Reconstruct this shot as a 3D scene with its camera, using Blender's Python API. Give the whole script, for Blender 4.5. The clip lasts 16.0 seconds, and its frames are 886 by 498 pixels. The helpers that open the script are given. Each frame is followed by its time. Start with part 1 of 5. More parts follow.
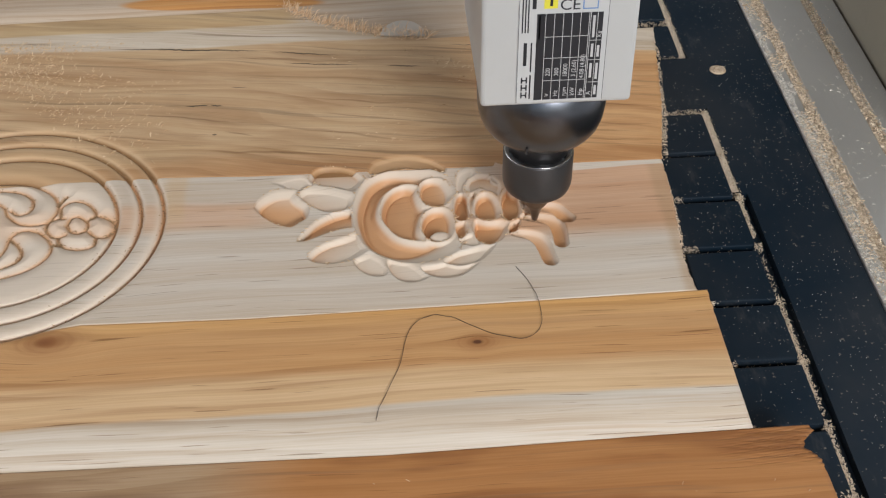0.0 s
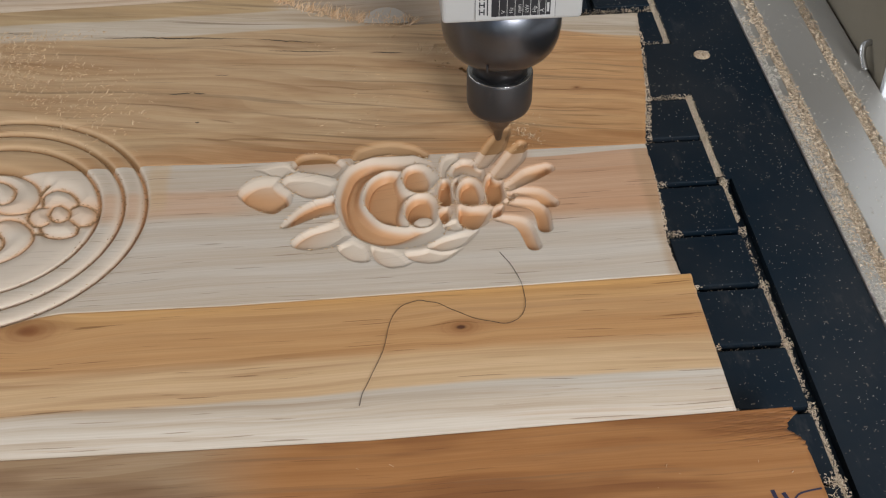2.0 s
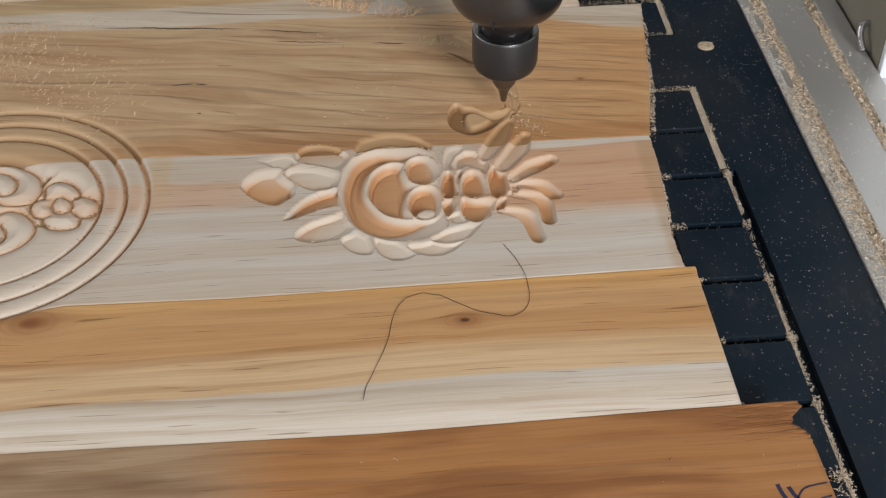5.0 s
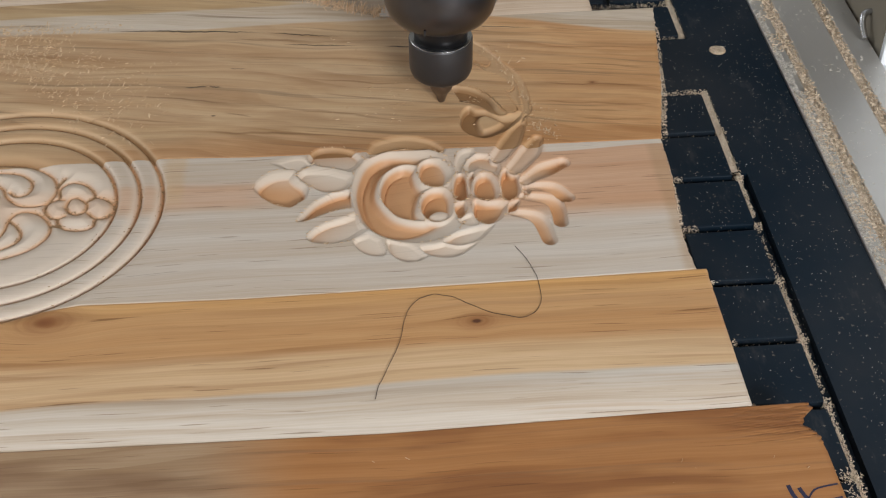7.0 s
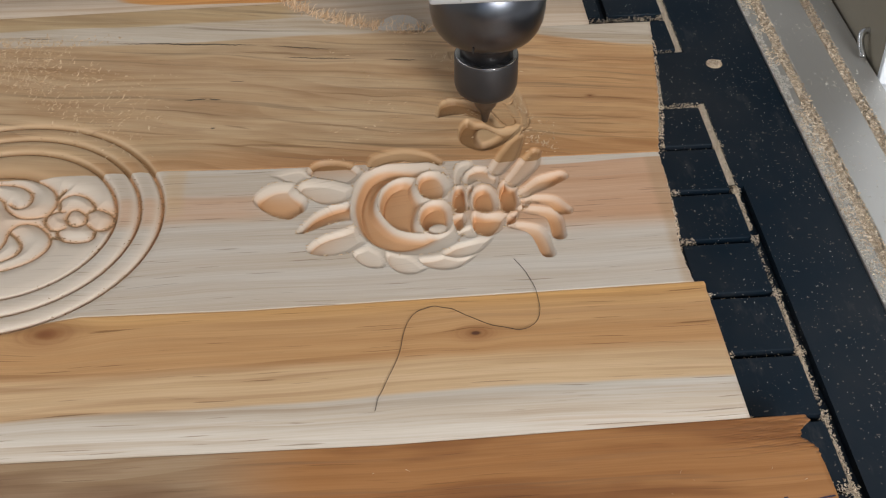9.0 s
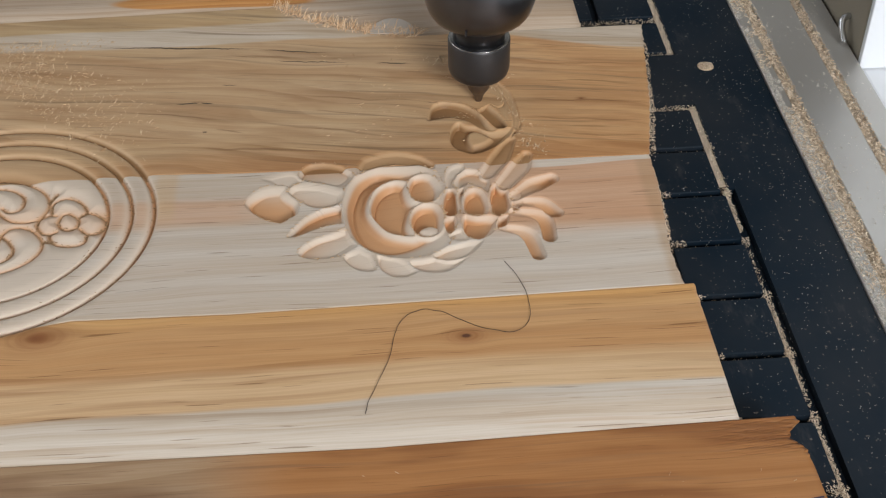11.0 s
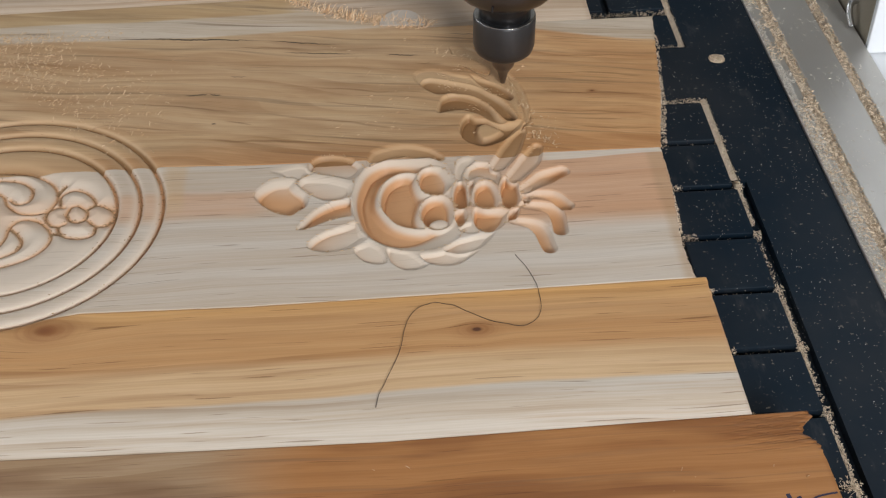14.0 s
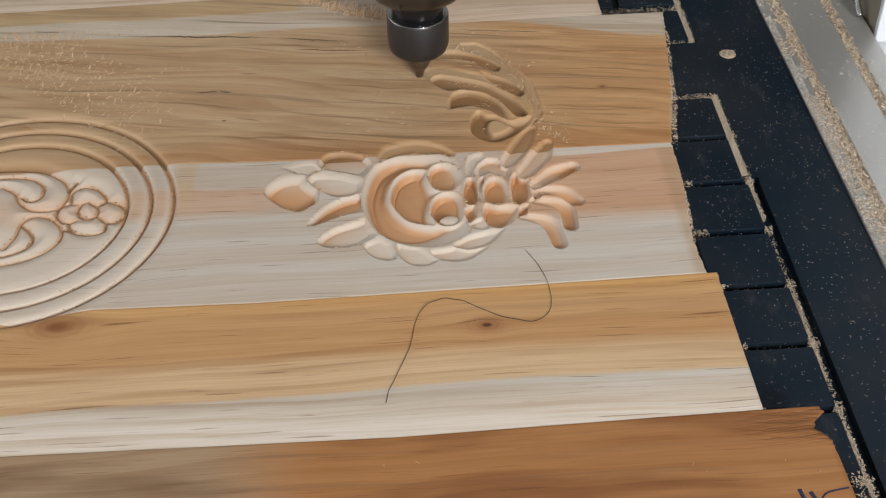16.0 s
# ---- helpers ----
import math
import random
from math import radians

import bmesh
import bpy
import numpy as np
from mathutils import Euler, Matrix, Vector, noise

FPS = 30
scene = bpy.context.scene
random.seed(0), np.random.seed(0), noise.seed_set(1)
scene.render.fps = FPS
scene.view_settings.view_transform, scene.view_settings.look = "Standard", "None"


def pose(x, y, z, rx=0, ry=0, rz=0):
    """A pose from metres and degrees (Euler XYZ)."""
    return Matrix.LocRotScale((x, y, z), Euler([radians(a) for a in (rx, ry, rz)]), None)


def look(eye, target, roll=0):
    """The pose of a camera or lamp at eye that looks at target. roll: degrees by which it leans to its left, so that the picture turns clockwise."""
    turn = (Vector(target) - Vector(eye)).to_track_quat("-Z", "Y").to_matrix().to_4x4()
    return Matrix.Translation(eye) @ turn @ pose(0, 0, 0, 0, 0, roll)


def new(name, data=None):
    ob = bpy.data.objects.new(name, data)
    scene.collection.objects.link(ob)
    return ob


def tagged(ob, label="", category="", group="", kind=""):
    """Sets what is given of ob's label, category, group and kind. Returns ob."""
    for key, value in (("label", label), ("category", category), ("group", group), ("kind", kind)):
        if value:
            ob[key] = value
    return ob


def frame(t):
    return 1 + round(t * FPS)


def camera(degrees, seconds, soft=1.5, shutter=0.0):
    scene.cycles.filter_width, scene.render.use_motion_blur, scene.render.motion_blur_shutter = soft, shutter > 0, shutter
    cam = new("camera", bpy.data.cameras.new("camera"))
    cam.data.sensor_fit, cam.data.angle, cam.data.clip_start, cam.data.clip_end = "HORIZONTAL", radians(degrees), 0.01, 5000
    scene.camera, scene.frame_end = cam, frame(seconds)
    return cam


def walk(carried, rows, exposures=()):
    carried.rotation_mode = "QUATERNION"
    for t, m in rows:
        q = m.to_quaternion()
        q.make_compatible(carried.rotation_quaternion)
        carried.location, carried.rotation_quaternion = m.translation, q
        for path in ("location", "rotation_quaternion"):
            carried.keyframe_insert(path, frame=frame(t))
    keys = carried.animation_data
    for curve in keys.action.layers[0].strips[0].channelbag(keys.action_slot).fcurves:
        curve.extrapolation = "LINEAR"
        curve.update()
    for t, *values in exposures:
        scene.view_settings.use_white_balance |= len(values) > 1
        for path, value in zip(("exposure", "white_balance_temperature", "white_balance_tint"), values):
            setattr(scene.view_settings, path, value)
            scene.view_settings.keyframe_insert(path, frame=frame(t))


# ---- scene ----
cam = camera(38.7, 16.0, soft=1.2)
PATH = [
    (0, (0.011, -0.59, 0.512), (0.107, 0.909, -0.809), -0.5),
    (0.5, (0.015, -0.596, 0.512), (0.106, 0.914, -0.796), -1.0),
    (1, (0.018, -0.608, 0.518), (0.125, 0.92, -0.768), -0.6),
    (1.5, (0.02, -0.6, 0.513), (0.135, 0.911, -0.792), -1.0),
    (2, (0.016, -0.592, 0.508), (0.124, 0.898, -0.822), -0.6),
    (2.5, (0.016, -0.588, 0.507), (0.122, 0.893, -0.833), -0.7),
    (3, (0.012, -0.59, 0.508), (0.112, 0.898, -0.825), -0.6),
    (3.2, (0.017, -0.593, 0.509), (0.116, 0.896, -0.822), -1.0),
    (5.3, (0.013, -0.588, 0.507), (0.122, 0.888, -0.837), -0.4),
    (5.5, (0.013, -0.59, 0.506), (0.113, 0.887, -0.839), -0.5),
    (6, (0.014, -0.599, 0.507), (0.114, 0.887, -0.828), -0.8),
    (6.5, (0.009, -0.588, 0.506), (0.106, 0.885, -0.844), -0.4),
    (7, (0.012, -0.593, 0.508), (0.105, 0.893, -0.827), -0.7),
    (7.5, (0.01, -0.594, 0.507), (0.096, 0.885, -0.838), -0.7),
    (8, (0.01, -0.595, 0.51), (0.102, 0.896, -0.819), -0.6),
    (8.5, (0.011, -0.594, 0.509), (0.1, 0.895, -0.823), -0.9),
    (9, (0.009, -0.595, 0.511), (0.112, 0.902, -0.811), -0.4),
    (9.5, (0.009, -0.592, 0.508), (0.111, 0.899, -0.82), -0.6),
    (10, (0.011, -0.593, 0.509), (0.121, 0.898, -0.819), -0.3),
    (12.5, (0.015, -0.6, 0.515), (0.108, 0.915, -0.787), -1.0),
    (13, (0.009, -0.59, 0.509), (0.103, 0.907, -0.814), -0.6),
    (13.5, (0.011, -0.59, 0.51), (0.104, 0.903, -0.817), -0.5),
    (14, (0.011, -0.593, 0.51), (0.107, 0.899, -0.818), -0.6),
    (14.5, (0.013, -0.598, 0.514), (0.106, 0.913, -0.793), -0.6),
    (15, (0.015, -0.595, 0.509), (0.097, 0.897, -0.82), -1.2),
    (15.5, (0.012, -0.594, 0.51), (0.093, 0.896, -0.823), -0.8),
    (16, (0.012, -0.594, 0.508), (0.089, 0.899, -0.821), -1.2),
]
walk(cam, [(t, look(eye, target, roll)) for t, eye, target, roll in PATH],
     exposures=[(0.0, 0.20), (0.5, 0.20), (1.0, 0.12), (1.5, 0.0), (2.5, 0.0), (16.0, 0.0)])

# ---- light: soft daylight lamps in an open-fronted workshop, unseen and invented ----
world = bpy.data.worlds.new("daylight")
scene.world = world
world.use_nodes = True
wn = world.node_tree.nodes
sky = wn.new("ShaderNodeTexSky")
sky.sky_type, sky.sun_disc = "NISHITA", False
sky.sun_elevation, sky.sun_rotation = radians(50), radians(150)
world.node_tree.links.new(sky.outputs[0], wn["Background"].inputs[0])
wn["Background"].inputs[1].default_value = 0.12


def area_lamp(name, eye, target, size_x, size_y, watts, colour):
    data = bpy.data.lights.new(name, "AREA")
    data.shape, data.size, data.size_y, data.energy, data.color = "RECTANGLE", size_x, size_y, watts, colour
    ob = new(name, data)
    ob.matrix_world = look(eye, target)
    return ob


# Direction follows the spindle's shadow; the door opening behind it is invented.
area_lamp("front_right_daylight", (1.25, -3.75, 2.1), (0.1, 0.1, 0.0), 1.4, 1.0, 166, (0.967, 0.97, 0.985))
# Unseen fill lamps, added for brightness; no window or skylight is known.
area_lamp("left_fill", (-2.57, 0.7, 1.30), (0.1, 0.3, 0.0), 2.2, 1.4, 34, (0.97, 0.97, 0.985))
area_lamp("overhead_fill", (0.4, 1.2, 2.93), (0.4, 1.15, 0.0), 3.0, 1.8, 15, (0.95, 0.975, 1.0))


# ---- small helpers ----
def part(name, bm, material, parent=None, label="", smooth=False):
    me = bpy.data.meshes.new(name)
    bm.to_mesh(me)
    bm.free()
    me.materials.append(material)
    if smooth:
        for p in me.polygons:
            p.use_smooth = True
    ob = new(name, me)
    if parent is not None:
        ob.parent = parent
    if label:
        ob["label"] = label
    return ob


def mesh_part(name, verts, faces, material, parent=None, smooth=True):
    me = bpy.data.meshes.new(name)
    me.from_pydata([tuple(v) for v in verts], [], faces)
    me.materials.append(material)
    me.polygons.foreach_set("use_smooth", [smooth] * len(me.polygons))
    me.update()
    ob = new(name, me)
    if parent is not None:
        ob.parent = parent
    return ob


def box(bm, x0, x1, y0, y1, z0, z1, bevel=0.0, segments=2):
    made = bmesh.ops.create_cube(bm, size=1.0)["verts"]
    for v in made:
        v.co = Vector((x0 + (v.co.x + 0.5) * (x1 - x0), y0 + (v.co.y + 0.5) * (y1 - y0), z0 + (v.co.z + 0.5) * (z1 - z0)))
    if bevel:
        edges = list({e for v in made for e in v.link_edges})
        bmesh.ops.bevel(bm, geom=edges, offset=bevel, segments=segments, affect="EDGES", profile=0.5)
    return bm


def box_part(name, dims, material, parent=None, bevel=0.001, label=""):
    return part(name, box(bmesh.new(), *dims, bevel=bevel), material, parent, label)


def turned(profile, segments=64):
    """A body of revolution round z from (radius, height) pairs."""
    bm = bmesh.new()
    rings = []
    for r, z in profile:
        rings.append([bm.verts.new((r * math.cos(a), r * math.sin(a), z)) for a in (2 * math.pi * k / segments for k in range(segments))])
    for a, b in zip(rings, rings[1:]):
        for k in range(segments):
            bm.faces.new((a[k], a[(k + 1) % segments], b[(k + 1) % segments], b[k]))
    bm.faces.new(rings[0][::-1])
    bm.faces.new(rings[-1])
    bmesh.ops.recalc_face_normals(bm, faces=bm.faces)
    return bm


def tube(points, radius, sides=8):
    """A round wire through a smooth line of points."""
    bm = bmesh.new()
    pts = [Vector(p) for p in points]
    rings = []
    for i, p in enumerate(pts):
        way = (pts[min(i + 1, len(pts) - 1)] - pts[max(i - 1, 0)]).normalized()
        side = way.cross(Vector((0.13, 0.21, 1))).normalized()
        up = side.cross(way)
        rings.append([bm.verts.new(p + radius * (math.cos(a) * side + math.sin(a) * up)) for a in (2 * math.pi * k / sides for k in range(sides))])
    for a, b in zip(rings, rings[1:]):
        for k in range(sides):
            bm.faces.new((a[k], a[(k + 1) % sides], b[(k + 1) % sides], b[k]))
    bm.faces.new(rings[0][::-1])
    bm.faces.new(rings[-1])
    bmesh.ops.recalc_face_normals(bm, faces=bm.faces)
    return bm


def spline(ctrl, n=60):
    """Points along a smooth curve through the control points (Catmull-Rom)."""
    c = np.array(ctrl, float)
    c = np.vstack([2 * c[0] - c[1], c, 2 * c[-1] - c[-2]])
    out = []
    spans = len(c) - 3
    for k in range(n + 1):
        s = min(k / n * spans, spans - 1e-9)
        i, u = int(s), s - int(s)
        p0, p1, p2, p3 = c[i:i + 4]
        out.append(0.5 * (2 * p1 + (p2 - p0) * u + (2 * p0 - 5 * p1 + 4 * p2 - p3) * u * u + (3 * p1 - p0 - 3 * p2 + p3) * u ** 3))
    return np.array(out)


# ---- materials ----
class Nodes:
    """Short forms for building a node material."""

    def __init__(self, name):
        self.mat = bpy.data.materials.new(name)
        self.mat.use_nodes = True
        self.tree = self.mat.node_tree
        self.bsdf = self.tree.nodes["Principled BSDF"]

    def put(self, socket, value):
        if isinstance(value, bpy.types.NodeSocket):
            self.tree.links.new(value, socket)
        elif isinstance(value, (tuple, list)) and len(value) == 3 and socket.type == "RGBA":
            socket.default_value = (*value, 1)
        else:
            socket.default_value = value

    def math(self, op, a, b=0.0, clamp=False):
        n = self.tree.nodes.new("ShaderNodeMath")
        n.operation, n.use_clamp = op, clamp
        self.put(n.inputs[0], a)
        self.put(n.inputs[1], b)
        return n.outputs[0]

    def mix(self, f, a, b, blend="MIX"):
        n = self.tree.nodes.new("ShaderNodeMix")
        n.data_type, n.blend_type = "RGBA", blend
        self.put(n.inputs[0], f)
        self.put(n.inputs[6], a)
        self.put(n.inputs[7], b)
        return n.outputs[2]

    def step(self, v, lo, hi):
        n = self.tree.nodes.new("ShaderNodeMapRange")
        n.interpolation_type = "SMOOTHSTEP"
        self.put(n.inputs[0], v)
        n.inputs[1].default_value, n.inputs[2].default_value = lo, hi
        return n.outputs[0]

    def position(self):
        n = self.tree.nodes.new("ShaderNodeNewGeometry")
        s = self.tree.nodes.new("ShaderNodeSeparateXYZ")
        self.tree.links.new(n.outputs["Position"], s.inputs[0])
        return n.outputs["Position"], s.outputs

    def local(self):
        return self.tree.nodes.new("ShaderNodeTexCoord").outputs["Object"]

    def scaled(self, v, sx, sy, sz, shift=(0, 0, 0)):
        n = self.tree.nodes.new("ShaderNodeMapping")
        self.put(n.inputs[0], v)
        n.inputs[1].default_value = shift
        n.inputs[3].default_value = (sx, sy, sz)
        return n.outputs[0]

    def vector(self, x, y, z):
        n = self.tree.nodes.new("ShaderNodeCombineXYZ")
        for k, v in enumerate((x, y, z)):
            self.put(n.inputs[k], v)
        return n.outputs[0]

    def noise(self, v, scale=1.0, detail=3.0, rough=0.55):
        n = self.tree.nodes.new("ShaderNodeTexNoise")
        self.put(n.inputs["Vector"], v)
        n.inputs["Scale"].default_value, n.inputs["Detail"].default_value, n.inputs["Roughness"].default_value = scale, detail, rough
        return n.outputs[0]

    def bump(self, height, strength, distance):
        n = self.tree.nodes.new("ShaderNodeBump")
        n.inputs["Strength"].default_value, n.inputs["Distance"].default_value = strength, distance
        self.put(n.inputs["Height"], height)
        self.put(self.bsdf.inputs["Normal"], n.outputs[0])

    def done(self, colour, rough=0.5, metal=0.0, spec=0.5):
        self.put(self.bsdf.inputs["Base Color"], colour)
        self.put(self.bsdf.inputs["Roughness"], rough)
        self.put(self.bsdf.inputs["Metallic"], metal)
        self.put(self.bsdf.inputs["Specular IOR Level"], spec)
        return self.mat


def wood(name, zones, seed, inner, fresh, streak, streak_amount=0.5, knots=(), warp=0.006, lines=0.5, year=7.0, figure=3.0, late_amount=0.5, checks=None, slant=0.0, inner_span=(0.0022, 0.0058)):
    """Planed wood with the grain along x. zones(n, x, y, broad) gives the colour before the grain; inner is mixed in
    with depth, as heartwood and as shade painted into the cuts.
    """
    n = Nodes(name)
    p, (x, y, z) = n.position()
    broad = n.noise(n.scaled(p, 3.2, 11, 4, (seed, seed * 1.7, 0)), 1.0, 2.0)
    wav = n.noise(n.scaled(p, 6, 16, 6, (seed * 2.1, seed, 3)), 1.0, 1.5)
    yy = n.math("ADD", y, n.math("MULTIPLY", n.math("SUBTRACT", wav, 0.5), warp * 2))
    spots = []
    for kx, ky, kr in knots:
        dx = n.math("DIVIDE", n.math("SUBTRACT", x, kx), kr * 1.7)
        dy = n.math("DIVIDE", n.math("SUBTRACT", y, ky), kr)
        r2 = n.math("ADD", n.math("MULTIPLY", dx, dx), n.math("MULTIPLY", dy, dy))
        g = n.math("POWER", 2.718, n.math("MULTIPLY", r2, -0.55))
        yy = n.math("SUBTRACT", yy, n.math("MULTIPLY", n.math("MULTIPLY", dy, g), kr * 0.8))
        spots.append((r2, n.math("POWER", 2.718, n.math("MULTIPLY", r2, -1.6))))
    run = n.math("ADD", yy, n.math("MULTIPLY", x, slant))
    flow = n.vector(x, run, n.math("MULTIPLY", z, 0.04))
    sway = n.noise(n.scaled(p, 3.0, 9, 3, (seed * 1.3, seed * 0.7, 1)), 1.0, 2.0)
    years = n.math("ADD", n.math("MULTIPLY", run, 1000.0 / year), n.math("ADD", n.math("MULTIPLY", sway, figure), n.math("MULTIPLY", z, 6.0)))
    saw = n.math("FRACT", years)
    late = n.math("MULTIPLY", n.step(saw, 0.25, 0.93), n.step(n.math("MULTIPLY", saw, -1.0), -1.0, -0.95))
    late = n.math("MULTIPLY", late, n.step(n.noise(n.scaled(flow, 3, 60, 30, (seed, 9, 0)), 1.0, 3.0), 0.32, 0.70))
    bands = n.noise(n.scaled(flow, 1.8, 75, 40, (seed, 0, 0)), 1.0, 3.0, 0.6)
    fibre = n.noise(n.scaled(flow, 14, 900, 500, (0, seed, 0)), 1.0, 2.0, 0.6)
    pores = n.step(n.noise(n.scaled(flow, 18, 620, 300, (seed, 5, 0)), 1.0, 1.5), 0.655, 0.71)
    dark = n.step(n.noise(n.scaled(flow, 3.4, 150, 80, (seed * 3, 1, 0)), 1.0, 4.0, 0.62), 0.55, 0.70)
    c = zones(n, x, yy, broad)
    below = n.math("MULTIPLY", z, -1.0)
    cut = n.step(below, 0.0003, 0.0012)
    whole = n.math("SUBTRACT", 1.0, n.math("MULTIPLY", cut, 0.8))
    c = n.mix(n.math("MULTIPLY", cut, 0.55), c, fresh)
    # Deeper cuts turn to inner: heartwood, and in the brown plank painted shade.
    c = n.mix(n.math("MULTIPLY", n.step(below, *inner_span), 0.85), c, inner)
    c = n.mix(n.math("MULTIPLY", n.math("MULTIPLY", n.step(bands, 0.34, 0.68), whole), 0.45), c, n.mix(1.0, c, (0.78, 0.64, 0.48), "MULTIPLY"))
    c = n.mix(n.math("MULTIPLY", n.math("MULTIPLY", late, whole), late_amount), c, n.mix(1.0, c, (0.62, 0.50, 0.38), "MULTIPLY"))
    mottle = n.step(n.noise(n.scaled(flow, 16, 70, 40, (seed, 2, 6)), 1.0, 4.0, 0.65), 0.35, 0.70)
    c = n.mix(n.math("MULTIPLY", n.math("MULTIPLY", mottle, whole), streak_amount * 0.6), c, n.mix(1.0, c, (0.80, 0.74, 0.66), "MULTIPLY"))
    smudge = n.step(n.noise(n.scaled(flow, 5.0, 42, 30, (seed * 0.6, 4, 0)), 1.0, 3.0, 0.6), 0.52, 0.72)
    c = n.mix(n.math("MULTIPLY", n.math("MULTIPLY", smudge, whole), streak_amount * 0.8), c, n.mix(0.5, c, streak))
    c = n.mix(n.math("MULTIPLY", n.math("MULTIPLY", dark, whole), streak_amount), c, streak)
    c = n.mix(n.math("MULTIPLY", n.math("MULTIPLY", pores, whole), 0.75 * lines), c, n.mix(1.0, c, (0.42, 0.34, 0.27), "MULTIPLY"))
    c = n.mix(n.math("MULTIPLY", n.math("MULTIPLY", n.step(fibre, 0.34, 0.66), whole), 0.42), c, n.mix(1.0, c, (0.80, 0.75, 0.68), "MULTIPLY"))
    if checks is not None:
        crack, vein = checks(n, x, y, fibre)
        c = n.mix(vein, c, n.mix(1.0, c, (0.42, 0.34, 0.27), "MULTIPLY"))
        c = n.mix(crack, c, (0.055, 0.035, 0.022))
    for r2, g in spots:
        ring = n.noise(n.vector(n.math("MULTIPLY", r2, 3.0), n.math("MULTIPLY", x, 30), seed), 1.6, 2.0)
        c = n.mix(n.math("MULTIPLY", g, n.math("ADD", 0.45, n.math("MULTIPLY", n.step(ring, 0.28, 0.72), 0.5))), c, (0.24, 0.085, 0.026))
        core = n.math("POWER", 2.718, n.math("MULTIPLY", n.math("ADD", r2, n.math("MULTIPLY", n.math("SUBTRACT", ring, 0.5), 0.25)), -22.0))
        c = n.mix(n.math("MULTIPLY", core, 0.8, True), c, (0.10, 0.035, 0.014))
    n.bump(n.math("MULTIPLY", whole, n.math("ADD", n.math("MULTIPLY", fibre, 0.5), n.math("MULTIPLY", pores, -0.6))), 0.3, 0.0004)
    rough = n.math("ADD", 0.42, n.math("MULTIPLY", broad, 0.22))
    return n.done(c, rough, 0.0, 0.35)


HEART, SAP = (0.58, 0.335, 0.15), (0.585, 0.52, 0.44)


def zones_low(n, x, y, broad):
    f = n.step(n.math("ADD", x, n.math("MULTIPLY", n.math("SUBTRACT", broad, 0.5), 0.12)), -0.10, -0.03)
    c = n.mix(f, (0.40, 0.275, 0.165), (0.43, 0.20, 0.068))
    dusky = n.noise(n.vector(n.math("MULTIPLY", x, 7), n.math("MULTIPLY", y, 45), 2.0), 1.0, 3.0)
    return n.mix(n.math("MULTIPLY", n.step(dusky, 0.46, 0.66), 0.85), c, n.mix(1.0, c, (0.60, 0.51, 0.45), "MULTIPLY"))


def zones_orange(n, x, y, broad):
    edge = n.math("ADD", y, n.math("MULTIPLY", n.math("SUBTRACT", broad, 0.5), 0.006))
    f = n.step(n.math("SUBTRACT", edge, n.math("MULTIPLY", x, 0.015)), -0.1370, -0.1335)
    band = n.mix(n.step(edge, -0.112, -0.102), (0.66, 0.455, 0.26), HEART)
    band = n.mix(n.step(edge, -0.078, -0.064), band, (0.66, 0.395, 0.17))
    band = n.mix(n.math("MULTIPLY", n.step(y, -0.069, -0.060), 0.6), band, (0.74, 0.42, 0.15))
    vein = n.noise(n.vector(n.math("MULTIPLY", x, 2.5), n.math("MULTIPLY", n.math("ADD", y, n.math("MULTIPLY", x, -0.02)), 130), 7.0), 1.0, 2.0)
    band = n.mix(n.math("MULTIPLY", n.step(vein, 0.54, 0.66), 0.32), band, (0.40, 0.21, 0.085))
    return n.mix(f, SAP, band)


def zones_pale(n, x, y, broad):
    f = n.math("MULTIPLY", n.step(broad, 0.42, 0.60), n.step(y, -0.004, 0.022))
    right = n.math("MULTIPLY", n.step(n.math("ADD", x, n.math("MULTIPLY", n.math("SUBTRACT", broad, 0.5), 0.05)), 0.055, 0.11), n.step(y, -0.012, 0.012))
    low = n.math("ADD", y, n.math("MULTIPLY", n.math("SUBTRACT", broad, 0.5), 0.016))
    rose = n.math("MULTIPLY", n.math("MULTIPLY", n.step(low, 0.012, 0.026), n.step(n.math("MULTIPLY", low, -1.0), -0.052, -0.040)), n.step(n.math("MULTIPLY", x, -1.0), 0.03, 0.08))
    right = n.math("MAXIMUM", right, n.math("MULTIPLY", rose, 0.75))
    f = n.math("MAXIMUM", n.math("MULTIPLY", f, 0.6), n.math("MULTIPLY", right, 0.9))
    c = n.mix(f, (0.615, 0.545, 0.465), (0.63, 0.375, 0.225))
    rim = n.math("ADD", x, n.math("MULTIPLY", n.math("SUBTRACT", broad, 0.5), 0.008))
    c = n.mix(n.math("MULTIPLY", n.step(rim, 0.186, 0.192), 0.55), c, (0.46, 0.31, 0.18))
    wash = n.math("MULTIPLY", n.step(rim, -0.135, -0.124), n.step(n.math("MULTIPLY", rim, -1.0), 0.112, 0.118))
    c = n.mix(n.math("MULTIPLY", n.math("MULTIPLY", wash, n.step(y, 0.020, 0.035)), 0.5), c, (0.62, 0.44, 0.25))
    sliver = n.math("MULTIPLY", n.step(n.math("SUBTRACT", y, n.math("MULTIPLY", n.math("SUBTRACT", x, 0.12), 0.03)), 0.0625, 0.0640), n.step(x, 0.112, 0.125))
    return n.mix(n.math("MULTIPLY", sliver, 0.75), c, (0.72, 0.68, 0.60))


